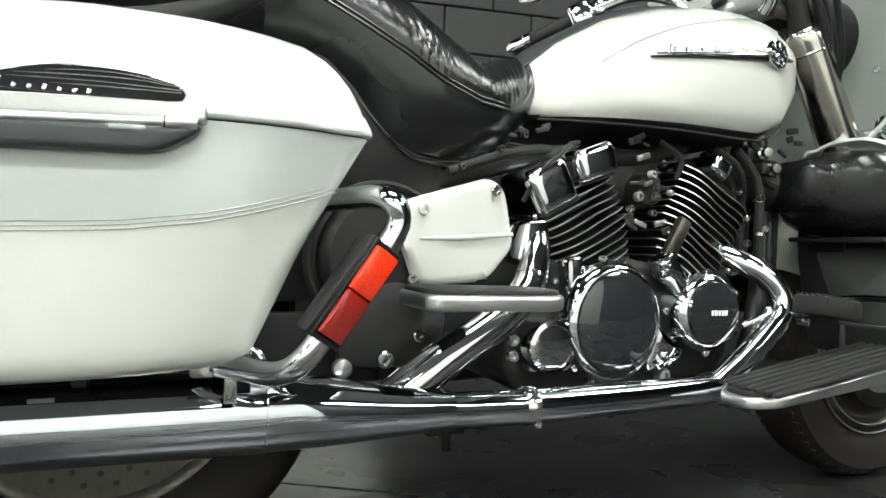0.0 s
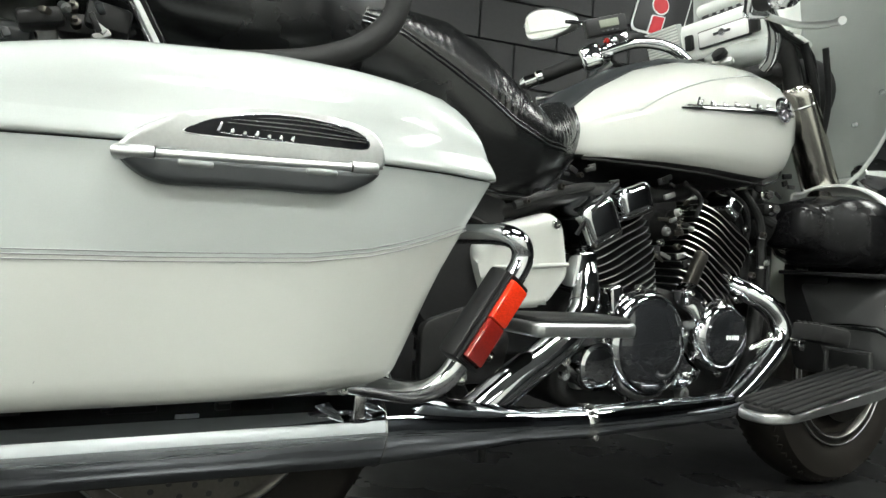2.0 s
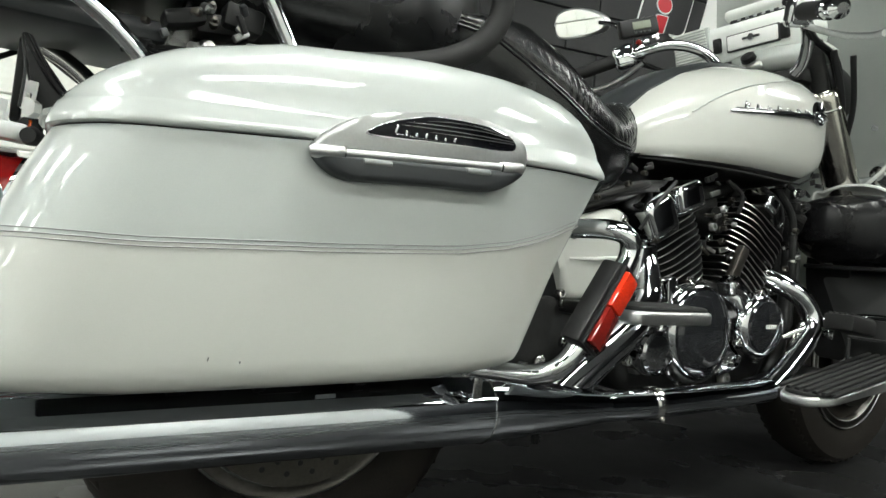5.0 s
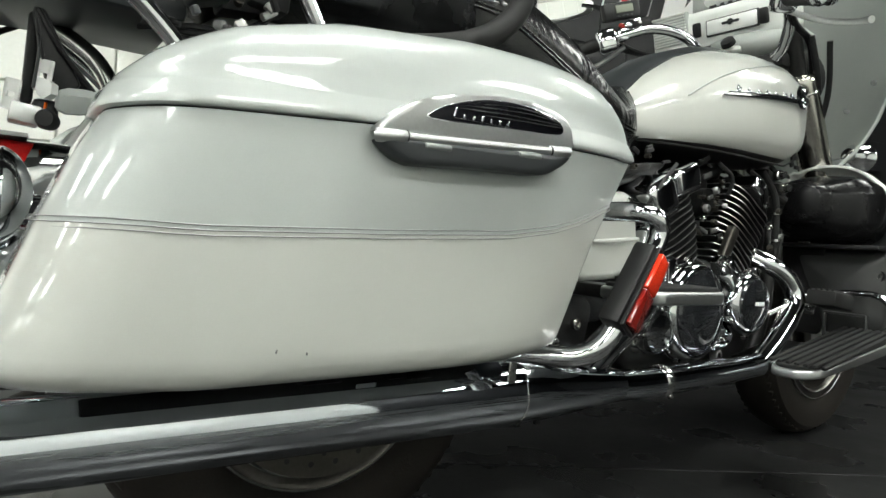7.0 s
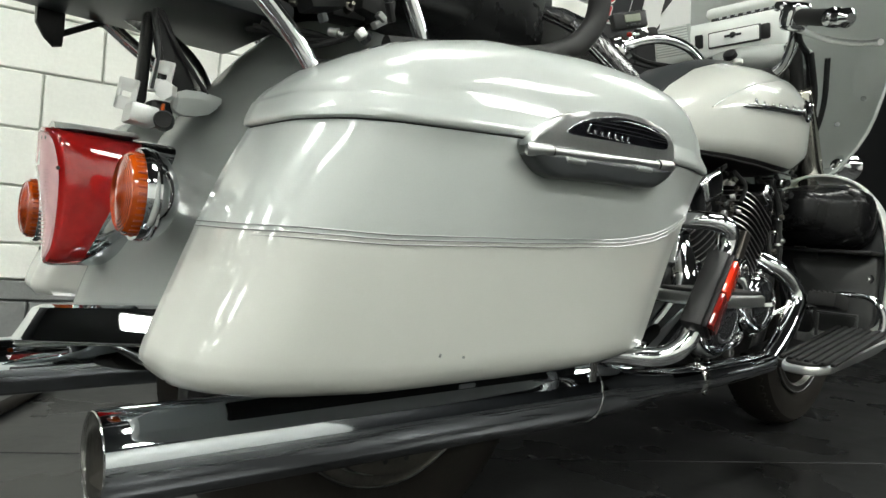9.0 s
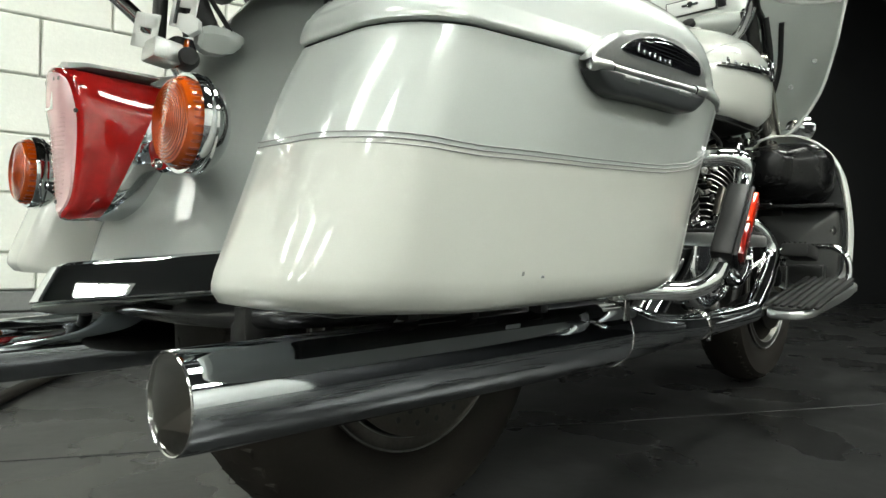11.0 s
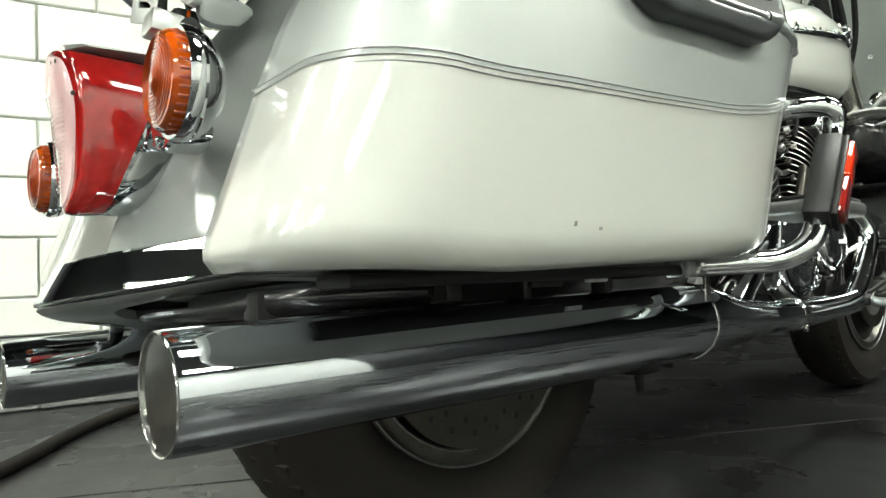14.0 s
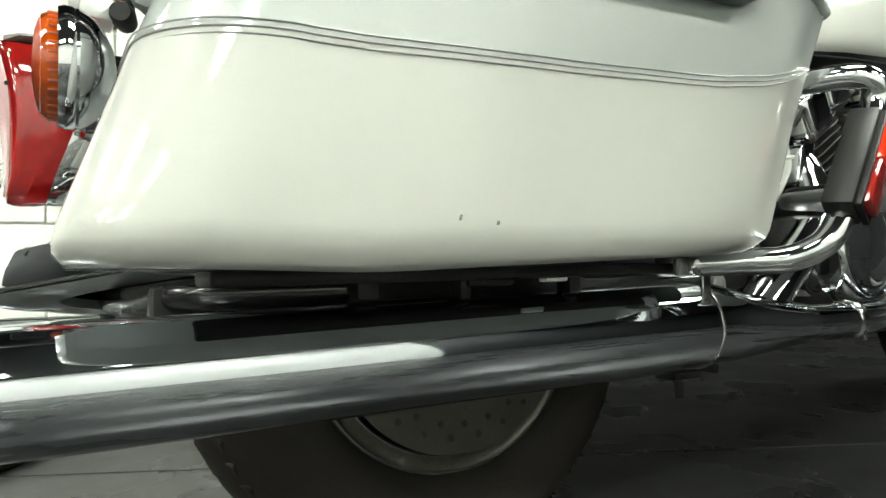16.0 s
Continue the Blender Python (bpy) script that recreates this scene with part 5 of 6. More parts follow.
    for name, base, lean, nfin, w in (("rear_cylinder", Vector((0.818, 0, 0.475)), -27, 12, 0.165), ("front_cylinder", Vector((0.985, 0, 0.480)), 28, 13, 0.165)):
        cyl = new(name)
        cyl.parent = e
        m = Matrix.Translation(base) @ Matrix.Rotation(radians(lean), 4, "Y")
        bm = box(0, 0, 0.095, w * 0.72, 0.265, 0.21, 0.03)
        bmesh.ops.transform(bm, matrix=m, verts=bm.verts[:])
        part("barrel", bm, BLACK_PAINT, cyl)
        for k in range(nfin):
            z = 0.012 + 0.0148 * k
            ww = w * (0.80 + 0.30 * min(1, k / 5))
            # wavy outline of a cast fin
            ol = []
            for j in range(13):
                u = j / 12 - 1 / 2
                ol.append((u * ww, -0.176 + 0.026 * abs(2 * u) ** 3))
            for j in range(13):
                u = 1 / 2 - j / 12
                ol.append((u * ww, 0.176 - 0.026 * abs(2 * u) ** 3))
            bm = bmesh.new()
            lo = [bm.verts.new((x, y, z + (0.0014 if lean < 0 else -0.0034) * math.sin(6.28 * x / ww + 0.12 * k) + 0.001 * math.sin(40 * x + k) - 0.0018)) for x, y in ol]
            hi = [bm.verts.new((v.co.x, v.co.y, v.co.z + 0.0027)) for v in lo]
            bm.faces.new(lo)
            bm.faces.new(hi)
            n = len(lo)
            for j in range(n):
                f = bm.faces.new((lo[j], lo[(j + 1) % n], hi[(j + 1) % n], hi[j]))
                f.material_index = 1
            bmesh.ops.transform(bm, matrix=m, verts=bm.verts[:])
            fin = part("cooling_fin", bm, BLACK_PAINT, cyl, smooth=False)
            fin.data.materials.append(FIN_EDGE)
    return e


engine_group = engine()


def head_caps():
    """Chrome caps at the tops of the cylinders, on both sides."""
    for side in (-1, 1):
        for cx, cz, sx, sz, lean, y in ((0.765, 0.674, 0.082, 0.058, -22, -0.165), (0.671, 0.624, 0.080, 0.078, -30, -0.178), (1.045, 0.690, 0.046, 0.036, 27, -0.165)):
            rot = Matrix.Rotation(radians(lean), 4, "Y")
            def capped(outline, steps):
                ol = soft_corners([(px * sx, pz * sz) for px, pz in outline], 0.010, 5)
                bm = loft([[Vector((px * k, yy, pz * k)) for px, pz in ol] for yy, k in steps])
                bmesh.ops.transform(bm, matrix=Matrix.Translation((cx, 0, cz)) @ rot, verts=bm.verts[:])
                return mirror(bm, side)
            box_shape = [(-0.52, -0.48), (-0.50, 0.34), (-0.36, 0.50), (0.42, 0.52), (0.53, 0.36), (0.50, -0.50)]
            c = part("head_cap", capped(box_shape, ((-0.11, 1.0), (y - 0.012, 1.0), (y - 0.019, 0.975), (y - 0.0245, 0.92), (y - 0.028, 0.84), (y - 0.030, 0.72), (y - 0.031, 0.4))), CHROME, engine_group, "polished chrome cylinder head cap", flat_angle=60)
            part("cap_skirt", capped([(-0.46, -0.34), (0.52, -0.30), (0.52, -0.58), (-0.42, -0.56)], ((-0.10, 1.0), (y - 0.018, 1.0), (y - 0.021, 0.95))), BLACK_PAINT, c)
        part("head_block", mirror(box(0.74, -0.08, 0.65, 0.15, 0.12, 0.07, 0.015, Matrix.Rotation(radians(-22), 4, "Y")), side), BLACK_PAINT, engine_group)
        part("head_block", mirror(box(1.07, -0.08, 0.65, 0.14, 0.13, 0.07, 0.015, Matrix.Rotation(radians(28), 4, "Y")), side), BLACK_PAINT, engine_group)
        part("carburettor", mirror(box(0.91, -0.07, 0.66, 0.13, 0.08, 0.10, 0.02), side), BLACK_PAINT, engine_group, "black carburettor body")
        part("intake_boot", mirror(lathe([(-0.05, 0.03), (0, 0.034), (0.03, 0.03), (0.03, 0)], (0.92, -0.11, 0.64), (0.1, -1, 0.1), 24), side), BLACK_PAINT, engine_group)
        part("header_flange", mirror(plate(soft_corners([(0.612, 0.50), (0.625, 0.565), (0.668, 0.572), (0.672, 0.54), (0.65, 0.49)], 0.01), -0.15, -0.20, 0.006), side), CHROME, engine_group)
        part("coolant_hose", mirror(tube(spline([(1.08, -0.10, 0.72), (1.13, -0.12, 0.69), (1.16, -0.13, 0.60), (1.17, -0.12, 0.50)]), 0.016, 14), side), BLACK_PLASTIC, engine_group)
        part("cylinder_strap", mirror(box(0.955, -0.172, 0.545, 0.028, 0.02, 0.10, 0.006, Matrix.Rotation(radians(27), 4, "Y")), side), DISC_STEEL, engine_group)
        for x, z in ((1.105, 0.650), (1.13, 0.60), (1.065, 0.54), (0.85, 0.60)):
            bolt("head_bolt", (x, 0.172 * side, z), (0, side, 0), 0.0075, engine_group, 0.008)


head_caps()


# -- foot boards --
def foot_boards(side):
    p = new("passenger_board")
    p.location = (0.004, 0, 0.009)
    p.parent = bike
    ol = [(0.374, -0.40), (0.384, -0.41), (0.560, -0.40), (0.582, -0.37), (0.582, -0.31), (0.565, -0.285), (0.384, -0.29), (0.369, -0.31)]
    def flat(outline, z0, z1, bevel):
        bm = bmesh.new()
        f = bm.faces.new([bm.verts.new((x, y, z0)) for x, y in outline])
        r = bmesh.ops.extrude_face_region(bm, geom=[f])
        for v in r["geom"]:
            if isinstance(v, bmesh.types.BMVert):
                v.co.z = z1
        caps = [ed for ed in bm.edges if abs(ed.verts[0].co.z - ed.verts[1].co.z) < 1e-6]
        bmesh.ops.bevel(bm, geom=caps, offset=bevel, segments=3, affect="EDGES", profile=0.5)
        return bm
    part("board_rim", mirror(flat(soft_corners(ol, 0.03, 6), 0.436, 0.456, 0.006), side), BRUSHED, p, "brushed metal board rim")
    inner = [(lerp(0.465, x, 0.94), lerp(-0.35, y, 0.90)) for x, y in soft_corners(ol, 0.03, 6)]
    part("board_pad", mirror(flat(inner, 0.450, 0.462, 0.003), side), RUBBER_PAD, p, "black rubber board pad")
    part("board_arm", mirror(box(0.46, -0.24, 0.442, 0.05, 0.12, 0.025, 0.006), side), BLACK_PAINT, p)
    r = new("rider_board")
    r.parent = bike
    ol = [(0.950, -0.282), (0.950, -0.345), (0.985, -0.375), (1.20, -0.395), (1.315, -0.400), (1.345, -0.375), (1.345, -0.295), (1.30, -0.268), (1.10, -0.262)]

    def tilted(bm):
        for v in bm.verts:
            v.co.z += 0.010 + 0.165 * (v.co.x - 0.95)
        return mirror(bm, side)
    rim = soft_corners(ol, 0.035, 6)
    part("board_rim", tilted(flat(rim, 0.274, 0.293, 0.005)), BRUSHED, r, "polished metal board rim")
    inner = [(lerp(1.14, x, 0.965), lerp(-0.330, y, 0.89)) for x, y in rim]
    part("board_pad", tilted(flat(inner, 0.290, 0.300, 0.003)), RUBBER_PAD, r, "black ribbed rubber pad")
    for k in range(7):
        y = -0.279 - 0.0175 * k
        part("pad_rib", tilted(box(1.145, y, 0.302, 0.36, 0.011, 0.008, 0.003)), RUBBER_PAD, r)
    part("board_bracket", tilted(box(1.1, -0.22, 0.275, 0.2, 0.10, 0.02, 0.006)), BLACK_PAINT, r)
    part("heel_plate", mirror(plate(soft_corners([(1.06, 0.335), (1.085, 0.335), (1.15, 0.43), (1.135, 0.44)], 0.006), -0.215, -0.225, 0.003), side), CHROME_DULL, r, "metal heel plate")
    part("pedal_arm", mirror(tube(spline([(1.10, -0.20, 0.40), (1.13, -0.225, 0.42), (1.17, -0.25, 0.43), (1.22, -0.27, 0.432)]), 0.007, 12), side), CHROME_DULL, r)
    part("pedal_pad", mirror(box(1.212, -0.285, 0.442, 0.105, 0.066, 0.036, 0.007, Matrix.Rotation(radians(7), 4, "Y")), side), RUBBER_PAD, r, "black rubber brake pedal pad")
    for k in range(5):
        part("pedal_rib", mirror(box(1.214, -0.309 + 0.012 * k, 0.4605, 0.10, 0.005, 0.005, 0.0015, Matrix.Rotation(radians(7), 4, "Y")), side), RUBBER_PAD, r)
    part("pedal_bolt", mirror(lathe([(0, 0.012), (0.014, 0.012), (0.016, 0.008), (0.016, 0)], (1.20, -0.24, 0.415), (0, -1, 0), 14), side), CHROME, r)
    part("guard_tube", mirror(tube(spline([(1.31, -0.175, 0.440), (1.33, -0.22, 0.452), (1.34, -0.265, 0.458), (1.34, -0.310, 0.4595), (1.34, -0.335, 0.457), (1.34, -0.357, 0.444), (1.34, -0.370, 0.420), (1.34, -0.373, 0.390), (1.335, -0.368, 0.350)], 6), 0.0080, 16), side), CHROME, r, "chrome guard tube round the board")
    for y, z, sy, sz in ((-0.262, 0.405, 0.10, 0.006), (-0.310, 0.375, 0.006, 0.062), (-0.216, 0.370, 0.006, 0.062)):
        part("toe_frame", mirror(box(1.356, y, z, 0.012, sy, sz, 0.002), side), SATIN_GREY, r, "dark toe plate frame")


for side in (-1, 1):
    foot_boards(side)


# -- front end: fork, lower shields, fairing, bars --
def front_end():
    f = new("fork")
    f.parent = bike
    for sd in (-1, 1):
        part("upper_tube", tube([(1.262, sd * 0.125, 1.13), (1.322, sd * 0.125, 1.0)], 0.022, 20), BLACK_PAINT, f, "black upper fork tube")
        part("fork_tube", tube([(1.318, sd * 0.125, 1.018), (1.321, sd * 0.125, 1.012), (1.330, sd * 0.125, 0.995), (1.452, sd * 0.125, 0.78), (1.566, sd * 0.125, 0.56), (1.69, sd * 0.12, 0.325)], [0.033, 0.039, 0.0415, 0.0425, 0.037, 0.03], 28), FORK_METAL, f, "satin metal fork cover")
        part("fork_collar", lathe([(0, 0.0420), (0.003, 0.0430), (0.006, 0.0420)], (1.340, sd * 0.125, 0.978), (0.49, 0, -0.87), 28), CHROME_DULL, f)
    part("lower_yoke", box(1.35, 0, 0.95, 0.07, 0.22, 0.05, 0.012), BLACK_PAINT, f)
    part("upper_yoke", box(1.28, 0, 1.05, 0.08, 0.24, 0.04, 0.012), BLACK_PAINT, f)
    part("headlamp_shell", lathe([(-0.10, 0.04), (-0.07, 0.09), (0.0, 0.11), (0.05, 0.11), (0.05, 0)], (1.50, 0.02, 1.06), (1, 0, 0), 32), BLACK_PLASTIC, f)
    rings = []
    for k in range(15):
        a = lerp(radians(15), radians(150), k / 14)
        R = 0.37
        rings.append([Vector((1.70 + (R - 0.05 * abs(u) ** 3) * math.cos(a), 0.10 * u, 0.323 + (R - 0.05 * abs(u) ** 3) * math.sin(a))) for u in (j / 6 - 1 for j in range(13))])
    bm = loft(rings, closed=False)
    bmesh.ops.solidify(bm, geom=bm.faces[:], thickness=0.005)
    part("front_fender", bm, PEARL, f, "pearl white front fender", flat_angle=60)


front_end()


def leg_shield(side):
    s = new("leg_shield")
    s.parent = bike
    ol = [(-0.075, 0.752), (-0.105, 0.775), (-0.150, 0.788), (-0.215, 0.785), (-0.268, 0.762), (-0.308, 0.722), (-0.335, 0.668), (-0.352, 0.585), (-0.360, 0.50), (-0.358, 0.42), (-0.348, 0.36), (-0.30, 0.335), (-0.19, 0.335), (-0.15, 0.40), (-0.11, 0.55)]
    out = round_poly(ol, 4)

    def sheet(outline, x0, x1, bevel):
        bm = bmesh.new()
        f = bm.faces.new([bm.verts.new((x0, y, z)) for y, z in outline])
        r = bmesh.ops.extrude_face_region(bm, geom=[f])
        for v in r["geom"]:
            if isinstance(v, bmesh.types.BMVert):
                v.co.x = x1
        caps = [ed for ed in bm.edges if abs(ed.verts[0].co.x - ed.verts[1].co.x) < 1e-6]
        bmesh.ops.bevel(bm, geom=caps, offset=bevel, segments=3, affect="EDGES", profile=0.5)
        return bm

    def grown(k):
        return [(lerp(-0.215, y, k), lerp(0.56, z, k)) for y, z in out]
    # a shallow dish: rolled pale rim, then the darker inside
    rim = [[Vector((x, y, z)) for y, z in grown(k)] for x, k in ((1.475, 0.97), (1.440, 1.0), (1.412, 1.004), (1.402, 0.995), (1.402, 0.972), (1.412, 0.955), (1.430, 0.93), (1.440, 0.88))]
    part("shield_shell", mirror(loft(rim), side), WHITE_PLASTIC, s, "pale rolled rim of the lower fairing", flat_angle=60)
    part("shield_liner", mirror(sheet(grown(0.885), 1.432, 1.442, 0.003), side), GREY_PLASTIC, s, "dark inner face")
    rings = []
    for x, ry, rz, cy, cz in ((1.43, 0.118, 0.088, -0.200, 0.662), (1.375, 0.120, 0.088, -0.205, 0.664), (1.335, 0.117, 0.085, -0.205, 0.666), (1.305, 0.108, 0.079, -0.203, 0.667), (1.288, 0.090, 0.067, -0.198, 0.668), (1.279, 0.066, 0.056, -0.186, 0.670), (1.268, 0.061, 0.054, -0.180, 0.672), (1.245, 0.059, 0.052, -0.175, 0.674), (1.234, 0.050, 0.044, -0.172, 0.675), (1.231, 0.02, 0.02, -0.172, 0.675)):
        ring = []
        for a in (2 * math.pi * j / 48 for j in range(48)):
            dent = 1 + 0.05 * noise.noise(Vector((x * 14, 2.2 * math.cos(a), 2.2 * math.sin(a))))
            ring.append(Vector((x, cy + dent * ry * math.copysign(abs(math.cos(a)) ** 0.65, math.cos(a)), cz + dent * rz * math.copysign(abs(math.sin(a)) ** 0.65, math.sin(a)))))
        rings.append(ring)
    part("storage_pod", mirror(loft(rings), side), POD_VINYL, s, "rounded black storage pod", flat_angle=60)
    part("pod_collar", mirror(lathe([(0, 0.055), (0.03, 0.058), (0.06, 0.05), (0.06, 0)], (1.26, -0.11, 0.68), (-0.9, 0.4, 0.05), 28), side), BLACK_PLASTIC, s)
    part("pod_ledge", mirror(box(1.375, -0.225, 0.572, 0.11, 0.23, 0.010, 0.004), side), BLACK_PLASTIC, s)
    part("ledge_clip", mirror(box(1.318, -0.17, 0.579, 0.006, 0.03, 0.007, 0.002), side), CHROME_DULL, s)
    knee = soft_corners([(-0.10, 0.566), (-0.333, 0.566), (-0.335, 0.50), (-0.333, 0.38), (-0.30, 0.35), (-0.19, 0.35), (-0.16, 0.42)], 0.02)
    rings = [[Vector((x, lerp(-0.232, yy, k), lerp(0.470, zz, k))) for yy, zz in knee] for x, k in ((1.430, 1.0), (1.404, 1.0), (1.400, 0.985), (1.395, 0.93), (1.387, 0.80), (1.380, 0.62), (1.374, 0.40), (1.371, 0.15))]
    part("knee_panel", mirror(loft(rings), side), SATIN_GREY, s, "satin dark grey lower knee panel", flat_angle=40)
    # sheet added over the pale rim so that this corner stays dark
    inner = [(-0.09, 0.74), (-0.15, 0.70), (-0.19, 0.60), (-0.195, 0.34), (-0.12, 0.34), (-0.08, 0.55)]
    part("rim_mask", mirror(sheet(soft_corners(inner, 0.02), 1.388, 1.396, 0.003), side), BLACK_PLASTIC, s, "added black sheet that hides the pale inner rim")
    part("bolt_cup", mirror(lathe([(0, 0.016), (0.006, 0.015), (0.006, 0.010), (0.002, 0.009), (0.002, 0)], (1.398, -0.316, 0.505), (-1, 0, 0), 20), side), BLACK_PLASTIC, s)
    bolt("shield_bolt", (1.394, 0.316 * side, 0.505), (-1, 0, 0), 0.007, s)
    part("inner_edge", mirror(tube(spline([(1.20, -0.165, 0.60), (1.195, -0.168, 0.53), (1.205, -0.172, 0.50), (1.215, -0.18, 0.47)]), [0.003, 0.004, 0.006, 0.006, 0.006, 0.006, 0.005, 0.005, 0.005, 0.005, 0.005, 0.005, 0.005, 0.005, 0.005, 0.005, 0.005, 0.005, 0.005, 0.005, 0.005, 0.005, 0.005, 0.005, 0.004], 10), side), BLACK_PLASTIC, s)
    part("fog_lamp", mirror(lathe([(-0.06, 0.0), (-0.055, 0.02), (-0.03, 0.034), (0.0, 0.040), (0.004, 0.043), (0.012, 0.040), (0.012, 0)], (1.56, -0.190, 0.828), (1, -0.15, 0), 36), side), CHROME, s, "small chrome driving lamp")
    part("lamp_stalk", mirror(tube([(1.42, -0.13, 0.795), (1.47, -0.155, 0.806), (1.53, -0.185, 0.820)], 0.009, 12), side), CHROME, s)
    part("radiator", box(1.26, 0, 0.56, 0.05, 0.24, 0.30, 0.01), BLACK_PAINT, s) if side < 0 else None
    for x, y, z, sx, sy, sz in ((1.17, -0.13, 0.735, 0.05, 0.05, 0.03), (1.195, -0.15, 0.705, 0.05, 0.04, 0.025)):
        part("horn_bracket", mirror(box(x, y, z, sx, sy, sz, 0.008), side), BLACK_PAINT, s)
    for x, z in ((1.175, 0.735), (1.20, 0.706)):
        part("union_nut", mirror(lathe([(0, 0.013), (0.016, 0.013), (0.018, 0.009), (0.03, 0.009), (0.03, 0)], (x, -0.155, z), (-0.3, -1, 0), 12), side), CHROME_DULL, s)


for side in (-1, 1):
    leg_shield(side)


def fairing_half(z):
    return interp(z, [(0.775, 0.150), (0.80, 0.185), (0.84, 0.225), (0.90, 0.262), (0.95, 0.282), (1.05, 0.31), (1.2, 0.34), (1.45, 0.35)])


def fairing():
    f = new("fairing")
    f.parent = bike
    rings = []
    for k in range(21):
        z = lerp(0.775, 1.45, k / 20)
        half = fairing_half(z)
        ring = []
        for j in range(33):
            u = j / 16 - 1
            x = 1.60 - 0.16 * abs(u) ** 2.2 + 0.12 * (1.05 - z)
            ring.append(Vector((x, half * u if u < 0 else min(half, 0.265) * u, z)))
        rings.append(ring)
    bm = loft(rings, closed=False)
    bmesh.ops.solidify(bm, geom=bm.faces[:], thickness=0.008)
    part("fairing_shell", bm, FAIRING_GREY, f, "grey inner face of the handlebar fairing", flat_angle=60)
    for y, z, x in ((-0.180, 0.944, 1.482), (-0.246, 1.008, 1.468)):
        part("fairing_screw", lathe([(0, 0.007), (0.004, 0.007), (0.005, 0.005), (0.002, 0.004), (0.002, 0)], (x, y, z), (-1, -0.25, 0), 16), SCREW_GREY, f)
    rim = []
    for k in range(17):
        z = lerp(0.785, 1.44, k / 16)
        rim.append((1.440 + 0.12 * (1.05 - z), -fairing_half(z), z))
    part("fairing_rim", tube(rim, 0.0050, 10), FAIRING_GREY, f, "grey rolled fairing edge")
    # radio panel facing the rider
    tilt = Matrix.Rotation(radians(-14), 4, "Y")
    dash = part("dash_panel", box(1.317, 0.10, 1.197, 0.10, 0.42, 0.112, 0.022, tilt, segs=3), PALE_PLASTIC, f, "pale radio and gauge panel")
    part("radio_face", box(1.264, 0.042, 1.182, 0.012, 0.148, 0.040, 0.004, tilt), WHITE_PAINT, dash, "pale hinged radio cover")
    part("radio_groove", box(1.2665, 0.042, 1.182, 0.010, 0.156, 0.048, 0.004, tilt), GREY_PLASTIC, dash)
    part("radio_badge", box(1.256, 0.042, 1.184, 0.006, 0.050, 0.007, 0.002, tilt), GREY_PLASTIC, dash, "small dark wing badge")
    part("radio_badge", lathe([(0, 0.010), (0.005, 0.009), (0.005, 0)], (1.258, 0.042, 1.184), (-1, 0, 0), 20), CHROME, dash)
    for k in range(11):
        z = 1.164 + 0.0080 * k
        part("speaker_slat", box(1.2635 - 0.25 * (z - 1.204), 0.236 + 0.001 * k, z, 0.012, 0.112, 0.0046, 0.0012, tilt), WHITE_PLASTIC, dash)
    part("speaker_recess", box(1.2670, 0.238, 1.203, 0.010, 0.120, 0.090, 0.004, tilt), FAIRING_GREY, dash)
    for y, z in ((0.148, 1.184), (-0.050, 1.180)):
        part("dash_slot", box(1.262, y, z, 0.014, 0.024, 0.042, 0.005, tilt), BLACK_PLASTIC, dash)
    part("gauge_hood", box(1.30, 0.01, 1.272, 0.09, 0.25, 0.034, 0.016, tilt, segs=3), PALE_PLASTIC, dash)
    part("gauge_strip", box(1.276, 0.02, 1.245, 0.016, 0.20, 0.026, 0.006, tilt), GREY_PLASTIC, dash, "narrow gauge strip")
    for k in range(7):
        part("gauge_mark", box(1.2670, -0.055 + 0.024 * k, 1.246, 0.003, 0.010, 0.006, 0.001), BRUSHED, dash)
    rings = []
    for k in range(13):
        u = k / 12
        y = lerp(0.14, -0.16, u)
        rr = 0.15 + 0.85 * math.sin(math.pi * min(1, max(0, u))) ** 0.35
        rings.append([Vector((1.315 + 0.050 * rr * math.cos(a), y, lerp(1.135, 1.110, u) + 0.040 * rr * math.sin(a))) for a in (2 * math.pi * j / 24 for j in range(24))])
    part("dash_lower", loft(rings), FAIRING_GREY, f, "curved grey dash trim")
    part("ignition", lathe([(0, 0.02), (0.014, 0.018), (0.018, 0.012), (0.018, 0)], (1.262, 0.045, 1.122), (-0.8, 0, 0.6), 24), BLACK_PLASTIC, f, "black ignition switch")
    part("ignition_plate", box(1.280, 0.045, 1.118, 0.02, 0.07, 0.045, 0.012, Matrix.Rotation(radians(30), 4, "Y")), WHITE_PLASTIC, f)
    for k, (a, b) in enumerate((((1.285, -0.165, 1.105), (1.385, -0.135, 0.895)), ((1.31, -0.20, 1.09), (1.395, -0.150, 0.885)), ((1.27, -0.14, 1.12), (1.37, -0.118, 0.90)))):
        mid = (Vector(a) + Vector(b)) / 2 + Vector((0.012, -0.012 + 0.006 * k, -0.01))
        part("cable_sleeve", tube(spline([a, mid, b], 8), 0.0085 - 0.0012 * k, 12), BLACK_PLASTIC, f, "black cable sleeve")
    for sd in (-1, 1):
        part("fairing_stay", tube([(1.30, sd * 0.10, 1.15), (1.345, sd * 0.125, 1.02), (1.40, sd * 0.13, 0.90)], 0.016, 12), BLACK_PLASTIC, f)


fairing()


